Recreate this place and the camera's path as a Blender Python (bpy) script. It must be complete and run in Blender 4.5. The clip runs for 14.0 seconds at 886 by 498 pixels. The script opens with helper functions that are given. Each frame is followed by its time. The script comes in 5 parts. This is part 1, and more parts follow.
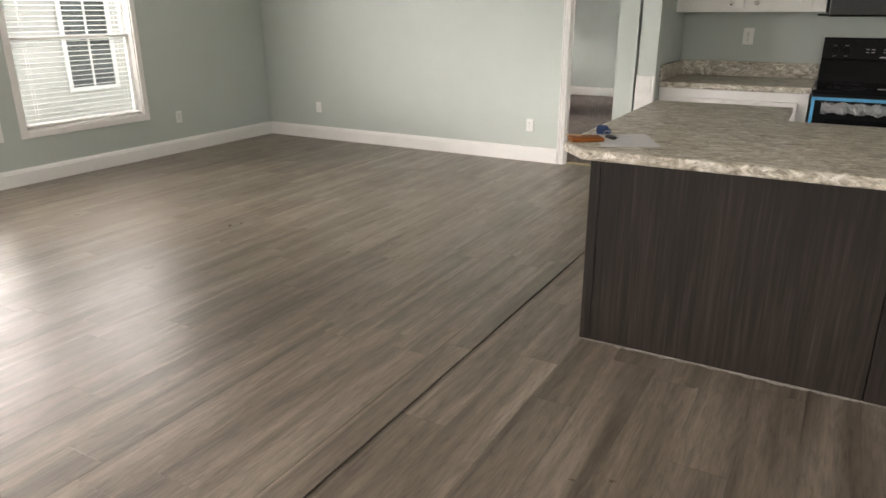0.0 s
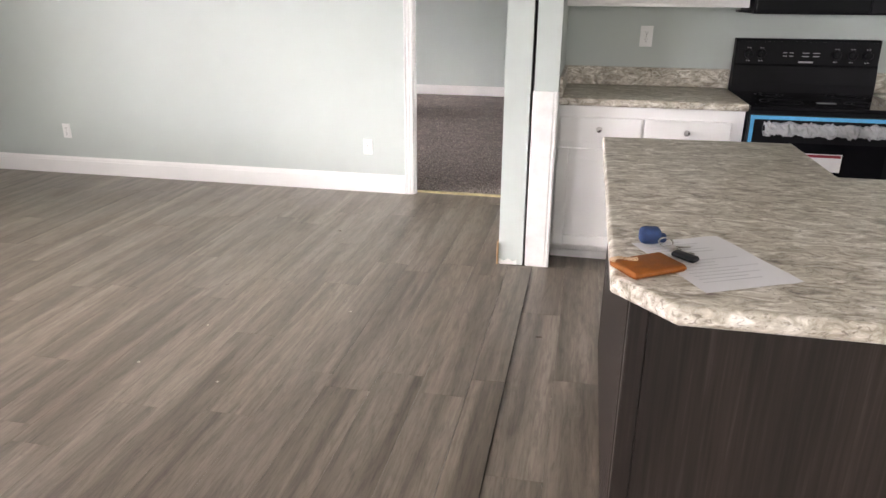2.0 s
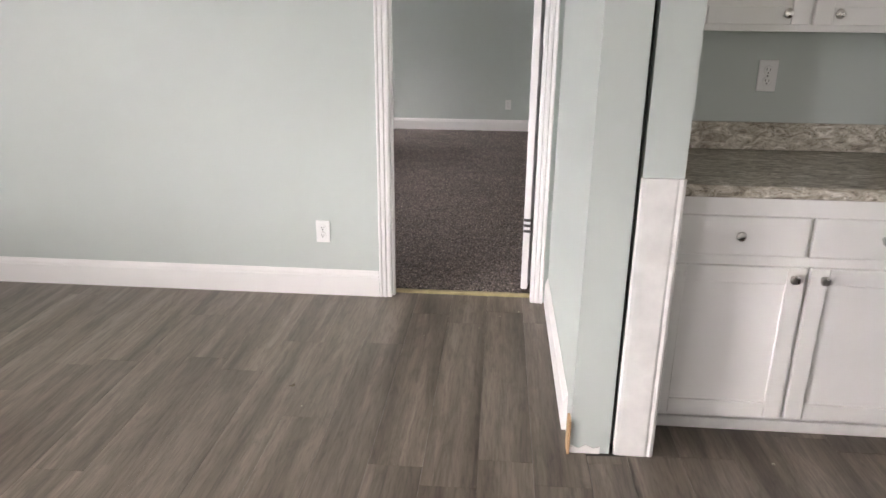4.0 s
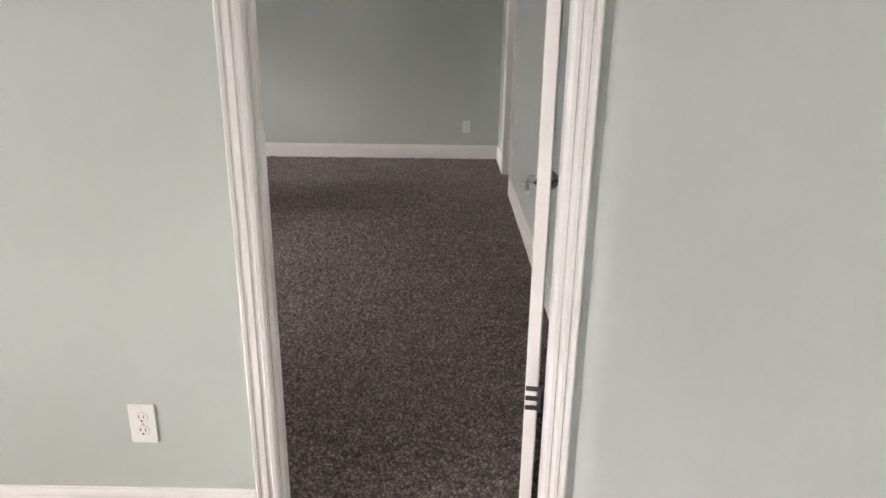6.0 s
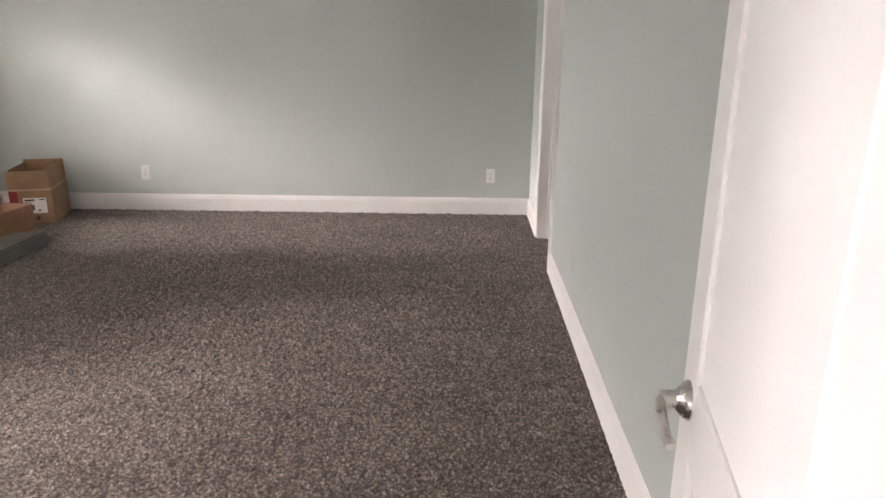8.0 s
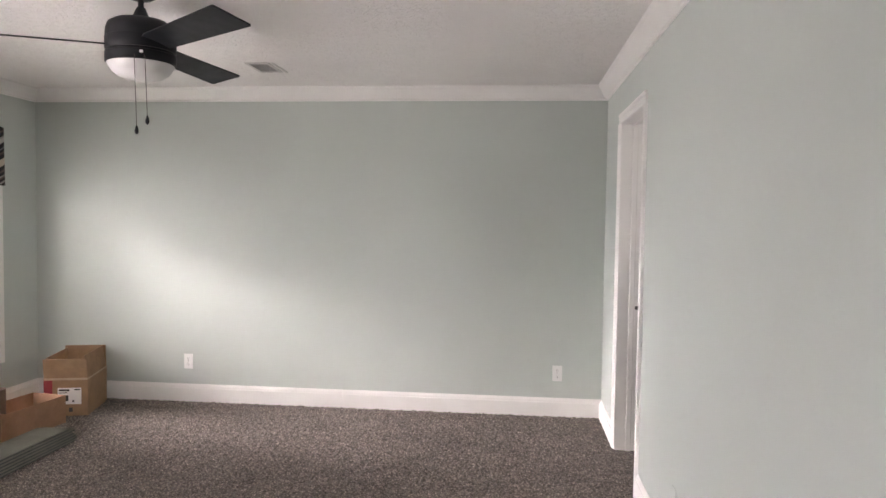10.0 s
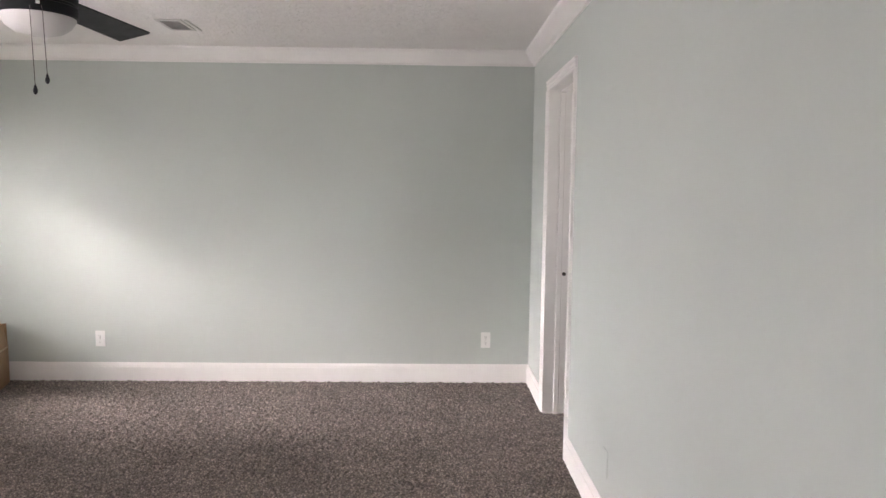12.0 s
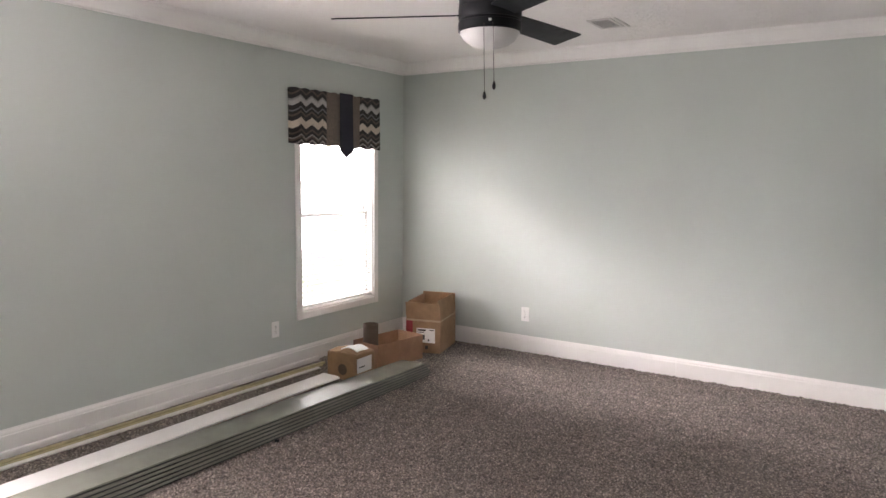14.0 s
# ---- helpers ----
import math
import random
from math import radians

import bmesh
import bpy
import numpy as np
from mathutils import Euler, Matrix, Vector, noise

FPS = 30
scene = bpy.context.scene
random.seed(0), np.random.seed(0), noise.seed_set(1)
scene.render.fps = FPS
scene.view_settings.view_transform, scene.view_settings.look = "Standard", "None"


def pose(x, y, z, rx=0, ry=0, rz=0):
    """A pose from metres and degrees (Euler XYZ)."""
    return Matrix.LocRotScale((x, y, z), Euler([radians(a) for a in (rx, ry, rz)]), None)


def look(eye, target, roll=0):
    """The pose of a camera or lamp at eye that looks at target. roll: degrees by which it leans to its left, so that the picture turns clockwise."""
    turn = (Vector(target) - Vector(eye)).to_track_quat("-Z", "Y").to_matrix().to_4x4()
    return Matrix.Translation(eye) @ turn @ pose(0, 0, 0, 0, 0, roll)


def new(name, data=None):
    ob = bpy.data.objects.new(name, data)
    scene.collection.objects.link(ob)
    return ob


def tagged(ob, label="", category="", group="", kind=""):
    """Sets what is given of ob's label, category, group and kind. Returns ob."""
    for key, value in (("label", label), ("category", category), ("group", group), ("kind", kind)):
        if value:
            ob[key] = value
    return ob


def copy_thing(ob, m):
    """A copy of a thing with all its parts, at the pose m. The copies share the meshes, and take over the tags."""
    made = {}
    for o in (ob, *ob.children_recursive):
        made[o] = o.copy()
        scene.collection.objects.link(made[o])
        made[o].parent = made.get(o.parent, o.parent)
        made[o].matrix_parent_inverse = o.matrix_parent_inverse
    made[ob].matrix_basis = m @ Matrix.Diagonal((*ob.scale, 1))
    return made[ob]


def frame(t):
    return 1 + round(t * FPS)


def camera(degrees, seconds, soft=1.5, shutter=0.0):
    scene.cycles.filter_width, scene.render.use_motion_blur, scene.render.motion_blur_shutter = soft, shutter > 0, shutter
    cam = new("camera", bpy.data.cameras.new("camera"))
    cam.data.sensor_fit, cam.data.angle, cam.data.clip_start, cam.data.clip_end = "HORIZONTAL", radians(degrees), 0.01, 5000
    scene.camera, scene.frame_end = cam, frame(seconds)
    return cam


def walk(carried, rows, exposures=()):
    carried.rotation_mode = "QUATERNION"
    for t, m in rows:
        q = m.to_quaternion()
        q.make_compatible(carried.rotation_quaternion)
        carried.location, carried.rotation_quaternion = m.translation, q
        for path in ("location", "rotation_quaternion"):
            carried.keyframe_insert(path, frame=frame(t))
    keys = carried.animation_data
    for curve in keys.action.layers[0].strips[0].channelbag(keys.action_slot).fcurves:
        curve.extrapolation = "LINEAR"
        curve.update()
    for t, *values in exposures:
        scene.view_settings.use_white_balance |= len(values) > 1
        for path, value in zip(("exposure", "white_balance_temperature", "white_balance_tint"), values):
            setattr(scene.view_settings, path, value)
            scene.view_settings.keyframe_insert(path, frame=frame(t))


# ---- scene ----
cam = camera(65.4, 14.0)
PATH = [
    (0, (2.211, -6.178, 1.397), (1.269, -4.54, 0.741), -0.2),
    (0.5, (1.913, -5.958, 1.407), (1.193, -4.218, 0.733), -0.0),
    (1, (1.696, -5.657, 1.392), (1.132, -3.864, 0.707), 0.1),
    (1.5, (1.466, -5.271, 1.394), (1.046, -3.441, 0.707), 0.1),
    (2, (1.21, -4.93, 1.433), (0.836, -3.092, 0.739), 0.4),
    (2.5, (1.071, -4.51, 1.38), (0.758, -2.653, 0.706), 0.1),
    (3, (0.836, -4.127, 1.4), (0.589, -2.263, 0.717), 0.4),
    (3.2, (0.743, -3.988, 1.43), (0.512, -2.12, 0.755), 0.5),
    (5.3, (0.419, -2.16, 1.4), (0.376, -0.266, 0.759), 0.7),
    (5.5, (0.415, -1.992, 1.389), (0.372, -0.092, 0.748), 0.9),
    (6, (0.431, -1.598, 1.392), (0.421, 0.297, 0.751), 0.7),
    (6.5, (0.458, -1.214, 1.318), (0.474, 0.692, 0.713), 0.6),
    (7, (0.388, -0.842, 1.335), (0.421, 1.066, 0.737), 1.2),
    (7.2, (0.418, -0.704, 1.344), (0.444, 1.205, 0.748), 1.0),
    (9.5, (0.261, 0.107, 1.55), (0.06, 2.063, 1.188), 0.8),
    (10, (0.252, 0.161, 1.487), (0.056, 2.149, 1.399), 0.8),
    (10.5, (0.258, 0.149, 1.48), (0.034, 2.134, 1.391), 0.9),
    (11, (0.242, 0.178, 1.482), (-0.025, 2.157, 1.384), 0.8),
    (11.5, (0.22, 0.221, 1.491), (-0.012, 2.202, 1.335), 0.7),
    (12, (0.193, 0.23, 1.487), (0.229, 2.222, 1.308), 0.6),
    (12.5, (0.274, 0.203, 1.483), (0.178, 2.191, 1.287), 1.0),
    (13, (0.236, 0.198, 1.488), (-0.229, 2.132, 1.283), 0.9),
    (13.5, (0.218, 0.235, 1.499), (-0.612, 2.042, 1.282), 0.9),
    (14, (0.23, 0.211, 1.492), (-0.85, 1.881, 1.275), 0.6),
]
EXPOSURES = [(0, 3.7, 6900, 17), (0.6, 4.2, 6700, 19), (1.5, 4.35, 6500, 22), (2.5, 4.15, 6500, 22), (3, 4.05, 6500, 22), (5.5, 3.45, 6750, 22), (7, 3.8, 6900, 23), (9.5, 4.5, 6800, 25), (14, 4.5, 6700, 25)]
# openings outside the view: the living-room one added for light, the bedroom one inferred
HIDDEN_WEST = [(-7.6, -6.4)]
HIDDEN_BEDROOM = [(0.68, 1.52)]
# area lamps standing in for sky light: place, target, width, height, watts, spread
STAND_IN_LAMPS = [
    ((-3.70, -2.31, 1.76), (0, -2.31, 0.9), 1.1, 0.5, 1.7, 180),
    ((-3.70, -3.72, 1.25), (0, -3.72, 0.6), 1.1, 1.5, 3.2, 180),
    # the next three sit in unseen openings added to light living room and kitchen
    ((-3.70, -7.00, 1.25), (0, -7.00, 0.6), 1.2, 1.5, 3.2, 180),
    ((1.10, -9.58, 1.15), (1.1, 0, 0.6), 4.5, 1.7, 2.4, 180),
    ((5.38, -4.90, 1.45), (0, -4.9, 0.8), 2.5, 1.1, 1.6, 180),
    ((-3.50, 1.10, 1.05), (0, 1.60, -0.9), 0.84, 1.2, 0.8, 100),
    # added upward lamp that brightens the bedroom ceiling in place of ground bounce
    ((-3.48, 1.10, 0.95), (-1.9, 2.20, 2.9), 0.84, 0.9, 1.6, 90),
    # lamp added outside the bedroom glass; whitens the view, lights ceiling and carpet
    ((-3.95, 4.46, 1.42), (0, 4.36, -0.9), 1.0, 1.5, 2.4, 180),
    # added lamp in an unseen, invented opening that brightens the side room
    ((2.29, 3.65, 1.55), (0.9, 4.8, 1.0), 0.8, 0.9, 0.3, 180),
]
walk(cam, [(t, look(e, g, r)) for t, e, g, r in PATH], EXPOSURES)

# ---- light ----
world = bpy.data.worlds.new("sky")
scene.world = world
world.use_nodes = True
wn = world.node_tree
sky = wn.nodes.new("ShaderNodeTexSky")
sky.sky_type = "NISHITA"
sky.sun_disc = False
sky.sun_elevation = radians(12)
sky.sun_rotation = radians(247)
sky.air_density, sky.dust_density, sky.ozone_density = 1.0, 4.0, 1.0
pale = wn.nodes.new("ShaderNodeHueSaturation")
pale.inputs["Saturation"].default_value = 0.25
wn.links.new(sky.outputs[0], pale.inputs["Color"])
wn.links.new(pale.outputs[0], wn.nodes["Background"].inputs[0])
wn.nodes["Background"].inputs[1].default_value = 0.08
sun = new("sun", bpy.data.lights.new("sun", "SUN"))
sun.data.energy, sun.data.angle, sun.data.color = 2.4, radians(42), (1.0, 0.98, 0.95)
sun.matrix_basis = look((0, 0, 0), (0.94, 0.24, -0.205))


def stand_in_lamp(name, at, target, w, h, watts, spread):
    """An area lamp that stands in for daylight at an opening."""
    lamp = new(name, bpy.data.lights.new(name, "AREA"))
    lamp.data.shape, lamp.data.size, lamp.data.size_y = "RECTANGLE", w, h
    lamp.data.energy, lamp.data.color = watts, (1.0, 0.98, 0.96)
    lamp.data.spread = radians(spread)
    lamp.matrix_basis = look(at, target)
    return lamp


for lamp_row in STAND_IN_LAMPS:
    stand_in_lamp("stand_in_lamp", *lamp_row)


# ---- materials ----
def material(name):
    m = bpy.data.materials.new(name)
    m.use_nodes = True
    return m, m.node_tree, m.node_tree.nodes["Principled BSDF"]


def node(nt, kind, **inputs):
    n = nt.nodes.new(kind)
    for key, value in inputs.items():
        n.inputs[key].default_value = value
    return n


def coords(nt, scale, mode="position", random_shift=False):
    """Scaled coordinates from the world position, or from the object's own space."""
    if mode == "position":
        src = nt.nodes.new("ShaderNodeNewGeometry").outputs["Position"]
    else:
        src = nt.nodes.new("ShaderNodeTexCoord").outputs["Object"]
    mp = nt.nodes.new("ShaderNodeMapping")
    mp.inputs["Scale"].default_value = scale
    nt.links.new(src, mp.inputs["Vector"])
    out = mp.outputs["Vector"]
    if random_shift:
        info = nt.nodes.new("ShaderNodeObjectInfo")
        mul = nt.nodes.new("ShaderNodeMath")
        mul.operation = "MULTIPLY"
        mul.inputs[1].default_value = 57.0
        nt.links.new(info.outputs["Random"], mul.inputs[0])
        comb = nt.nodes.new("ShaderNodeCombineXYZ")
        for i in range(3):
            nt.links.new(mul.outputs[0], comb.inputs[i])
        add = nt.nodes.new("ShaderNodeVectorMath")
        add.operation = "ADD"
        nt.links.new(out, add.inputs[0])
        nt.links.new(comb.outputs[0], add.inputs[1])
        out = add.outputs[0]
    return out


def noise_tex(nt, vec, scale, detail=4.0, rough=0.55, distortion=0.0):
    n = node(nt, "ShaderNodeTexNoise", Scale=scale, Detail=detail, Roughness=rough, Distortion=distortion)
    nt.links.new(vec, n.inputs["Vector"])
    return n.outputs["Fac"]


def ramp(nt, fac, stops):
    r = nt.nodes.new("ShaderNodeValToRGB")
    el = r.color_ramp.elements
    while len(el) < len(stops):
        el.new(0.5)
    for e, (p, c) in zip(el, stops):
        e.position, e.color = p, (*c, 1)
    nt.links.new(fac, r.inputs["Fac"])
    return r.outputs["Color"]


def blend(nt, a, b, fac, mode="MIX"):
    m = nt.nodes.new("ShaderNodeMix")
    m.data_type, m.blend_type = "RGBA", mode
    for sock, val in ((m.inputs["Factor"], fac), (m.inputs["A"], a), (m.inputs["B"], b)):
        if isinstance(val, (int, float)):
            sock.default_value = val
        elif isinstance(val, tuple):
            sock.default_value = (*val, 1)
        else:
            nt.links.new(val, sock)
    return m.outputs["Result"]


def bump(nt, bsdf, height, strength, distance=0.002, after=None):
    b = node(nt, "ShaderNodeBump", Strength=strength, Distance=distance)
    nt.links.new(height, b.inputs["Height"])
    if after is not None:
        nt.links.new(after, b.inputs["Normal"])
    nt.links.new(b.outputs["Normal"], bsdf.inputs["Normal"])
    return b.outputs["Normal"]


def plain(name, color, rough=0.5, metal=0.0, var=0.06, scale=6.0, grain=0.15, grain_scale=300.0, spec=0.5, mode="position"):
    """A painted or moulded surface: faint large stains, fine grain in the relief and in the gloss."""
    m, nt, b = material(name)
    vec = coords(nt, (1, 1, 1), mode)
    big = noise_tex(nt, vec, scale, 3.0)
    lo = tuple(c * (1 - var) for c in color)
    hi = tuple(min(1.0, c * (1 + var)) for c in color)
    nt.links.new(ramp(nt, big, [(0.3, lo), (0.7, hi)]), b.inputs["Base Color"])
    fine = noise_tex(nt, vec, grain_scale, 2.0)
    bump(nt, b, fine, grain, 0.001)
    r = ramp(nt, big, [(0.3, (rough * 0.9,) * 3), (0.7, (min(1, rough * 1.1),) * 3)])
    nt.links.new(r, b.inputs["Roughness"])
    b.inputs["Metallic"].default_value = metal
    b.inputs["Specular IOR Level"].default_value = spec
    return m


WALL = plain("sage_wall_paint", (0.512, 0.560, 0.528), 0.55, var=0.025, scale=1.3, grain=0.25, grain_scale=160.0, spec=0.4)
TRIM = plain("white_trim_paint", (0.83, 0.82, 0.80), 0.32, var=0.02, scale=4.0, grain=0.08)
TRIM_WORN = plain("worn_white_paint", (0.76, 0.75, 0.72), 0.4, var=0.07, scale=14.0, grain=0.2)
CABINET = plain("white_cabinet_paint", (0.80, 0.79, 0.76), 0.35, var=0.02, scale=5.0, grain=0.08)
PLASTIC = plain("white_plastic", (0.82, 0.82, 0.80), 0.3, var=0.02, grain=0.03)
SLOT = plain("dark_slot", (0.05, 0.045, 0.04), 0.6)
NICKEL = plain("satin_nickel", (0.55, 0.53, 0.50), 0.28, metal=1.0, var=0.04, scale=40, grain=0.05)
BRONZE = plain("dark_metal", (0.10, 0.095, 0.09), 0.4, metal=1.0, var=0.1, scale=40)
BLACK = plain("black_enamel", (0.009, 0.009, 0.010), 0.36, var=0.1, scale=9, grain=0.02, spec=0.08)
BLACK_MATT = plain("matt_black_metal", (0.008, 0.009, 0.011), 0.5, var=0.12, scale=12, grain=0.12, spec=0.25)
GLASS_BLACK = plain("black_ceramic_glass", (0.007, 0.007, 0.008), 0.10, var=0.1, grain=0.0, spec=0.2)
RING_PRINT = plain("faint_ring_print", (0.035, 0.035, 0.037), 0.4)
GREY_PRINT = plain("grey_print", (0.45, 0.45, 0.45), 0.5)
LOGO = plain("pale_print", (0.62, 0.62, 0.62), 0.5)
TAPE = plain("blue_tape", (0.09, 0.38, 0.66), 0.5, var=0.1, scale=30)
STICKER = plain("white_sticker", (0.78, 0.76, 0.74), 0.45, var=0.03)
RED = plain("red_print", (0.27, 0.02, 0.03), 0.5)
# near-black colour that paints the shade inside the partition gap
GAP_SHADE = plain("gap_shade", (0.02, 0.018, 0.016), 0.9)
RAW_WOOD = plain("raw_lumber", (0.42, 0.27, 0.14), 0.7, var=0.2, scale=30)
SIDING_GREEN = plain("grey_green_vinyl", (0.165, 0.168, 0.140), 0.24, var=0.14, scale=5, grain=0.1)
SIDING_EDGE = plain("dark_vinyl_edge", (0.020, 0.022, 0.021), 0.5, var=0.1, scale=9)
BOARD_WHITE = plain("white_board", (0.74, 0.72, 0.69), 0.45, var=0.03, scale=9)
BRASS_STRIP = plain("yellow_strip", (0.37, 0.32, 0.17), 0.45, var=0.2, scale=22)
ALU = plain("pale_metal_strip", (0.62, 0.61, 0.58), 0.35, var=0.04, scale=20)
GLOBE = plain("frosted_globe", (0.60, 0.59, 0.58), 0.35, var=0.01, grain=0.0)
PAPER = plain("paper", (0.74, 0.74, 0.75), 0.8, var=0.02, scale=20)
CRUMB = plain("pale_chip", (0.42, 0.40, 0.33), 0.8, var=0.1, scale=60)
DUST = plain("pale_dust", (0.24, 0.22, 0.195), 0.95, var=0.3, scale=60)
INK = plain("grey_ink", (0.58, 0.58, 0.59), 0.8)
LEATHER = plain("tan_leather", (0.27, 0.085, 0.013), 0.5, var=0.18, scale=45, grain=0.5, grain_scale=420, spec=0.2)
STITCH = plain("pale_thread", (0.62, 0.45, 0.28), 0.8)
FABRIC_BLUE = plain("blue_fabric", (0.018, 0.042, 0.115), 0.85, var=0.2, scale=120, grain=0.6, grain_scale=700)
NAVY = plain("navy_cloth", (0.018, 0.018, 0.03), 0.8, var=0.2, scale=60, grain=0.5, grain_scale=600)
TAN_CLOTH = plain("grey_tan_sequin_cloth", (0.125, 0.092, 0.070), 0.45, var=0.6, scale=160, grain=1.0, grain_scale=260)
BLIND = plain("white_blind_slat", (0.80, 0.80, 0.77), 0.4, var=0.02)
backlit = BLIND.node_tree.nodes.new("ShaderNodeBsdfTranslucent")
backlit.inputs["Color"].default_value = (0.85, 0.85, 0.82, 1)
slat_mix = BLIND.node_tree.nodes.new("ShaderNodeMixShader")
slat_mix.inputs[0].default_value = 0.35
BLIND.node_tree.links.new(BLIND.node_tree.nodes["Principled BSDF"].outputs[0], slat_mix.inputs[1])
BLIND.node_tree.links.new(backlit.outputs[0], slat_mix.inputs[2])
BLIND.node_tree.links.new(slat_mix.outputs[0], BLIND.node_tree.nodes["Material Output"].inputs[0])
VINYL_FRAME = plain("white_vinyl_frame", (0.80, 0.80, 0.79), 0.35, var=0.02)
SIDING_WHITE = plain("white_house_siding", (0.52, 0.51, 0.49), 0.6, var=0.05, scale=2)
DARK_PANE = plain("dark_house_pane", (0.05, 0.06, 0.065), 0.1)
ROOF = plain("grey_shingle", (0.12, 0.12, 0.12), 0.9, var=0.25, scale=9)
SUBFLOOR = plain("dark_subfloor", (0.045, 0.04, 0.035), 0.9)
ASPHALT = plain("asphalt", (0.055, 0.055, 0.057), 0.9, var=0.2, scale=3)
GRASS_DARK = plain("lawn", (0.07, 0.10, 0.035), 0.95, var=0.35, scale=2.5, grain=1.0, grain_scale=60)


def make_ceiling():
    m, nt, b = material("stippled_ceiling")
    vec = coords(nt, (1, 1, 1))
    big = noise_tex(nt, vec, 1.5, 2.0)
    nt.links.new(ramp(nt, big, [(0.3, (0.83, 0.815, 0.795)), (0.7, (0.88, 0.865, 0.845))]), b.inputs["Base Color"])
    n1 = ramp(nt, noise_tex(nt, vec, 26.0, 5.0, 0.6, 1.2), [(0.50, (0, 0, 0)), (0.60, (1, 1, 1))])
    n2 = noise_tex(nt, vec, 140.0, 3.0)
    first = bump(nt, b, n1, 0.7, 0.006)
    bump(nt, b, n2, 0.2, 0.002, first)
    b.inputs["Roughness"].default_value = 0.85
    return m


def make_planks():
    m, nt, b = material("grey_brown_vinyl_plank")
    vec = coords(nt, (1, 1, 1), "position", True)
    wide = nt.nodes.new("ShaderNodeMapping")
    wide.inputs["Scale"].default_value = (10.0, 0.5, 1.0)
    nt.links.new(vec, wide.inputs["Vector"])
    thin = nt.nodes.new("ShaderNodeMapping")
    thin.inputs["Scale"].default_value = (120.0, 9.0, 1.0)
    nt.links.new(vec, thin.inputs["Vector"])
    clouds = noise_tex(nt, wide.outputs[0], 1.0, 5.0, 0.6, 0.6)
    grain = noise_tex(nt, thin.outputs[0], 1.0, 5.0, 0.65, 0.3)
    base = ramp(nt, clouds, [(0.30, (0.084, 0.069, 0.054)), (0.5, (0.166, 0.141, 0.113)), (0.70, (0.262, 0.228, 0.188))])
    g = ramp(nt, grain, [(0.34, (0.40, 0.39, 0.37)), (0.52, (1, 1, 1)), (0.70, (1.22, 1.21, 1.19))])
    col = blend(nt, base, g, 0.42, "MULTIPLY")
    fig = nt.nodes.new("ShaderNodeMapping")
    fig.inputs["Scale"].default_value = (22.0, 3.4, 1.0)
    nt.links.new(vec, fig.inputs["Vector"])
    figure = ramp(nt, noise_tex(nt, fig.outputs[0], 1.0, 6.0, 0.7, 1.6), [(0.34, (0.66, 0.65, 0.63)), (0.52, (0.98, 0.97, 0.96)), (0.68, (1.08, 1.07, 1.05))])
    col = blend(nt, col, figure, 0.9, "MULTIPLY")
    info = nt.nodes.new("ShaderNodeObjectInfo")
    tone = ramp(nt, info.outputs["Random"], [(0.0, (0.93, 0.92, 0.91)), (1.0, (1.06, 1.05, 1.03))])
    col = blend(nt, col, tone, 1.0, "MULTIPLY")
    pos = coords(nt, (1, 1, 1))
    dust = noise_tex(nt, pos, 2.2, 5.0, 0.65)
    nt.links.new(col, b.inputs["Base Color"])
    nt.links.new(ramp(nt, dust, [(0.3, (0.27,) * 3), (0.7, (0.41,) * 3)]), b.inputs["Roughness"])
    bump(nt, b, grain, 0.30, 0.0012)
    return m


def make_laminate(name, contrast):
    m, nt, b = material(name)
    vec = coords(nt, (1, 1, 1))
    st = nt.nodes.new("ShaderNodeMapping")
    st.inputs["Scale"].default_value = (15.0, 34.0, 30.0)
    nt.links.new(vec, st.inputs["Vector"])
    a = noise_tex(nt, st.outputs[0], 1.0, 7.0, 0.66, 1.3)
    st2 = nt.nodes.new("ShaderNodeMapping")
    st2.inputs["Scale"].default_value = (45.0, 95.0, 80.0)
    nt.links.new(vec, st2.inputs["Vector"])
    c = noise_tex(nt, st2.outputs[0], 1.0, 5.0, 0.65, 1.4)
    base = ramp(nt, a, [(0.30, (0.13, 0.105, 0.08)), (0.42, (0.36, 0.32, 0.25)), (0.53, (0.55, 0.51, 0.425)), (0.66, (0.86, 0.83, 0.76))])
    fl = ramp(nt, c, [(0.36, (contrast * 0.62, contrast * 0.56, contrast * 0.50)), (0.45, (1, 1, 1))])
    nt.links.new(blend(nt, base, fl, 0.8, "MULTIPLY"), b.inputs["Base Color"])
    b.inputs["Roughness"].default_value = 0.36
    bump(nt, b, c, 0.08, 0.001)
    return m


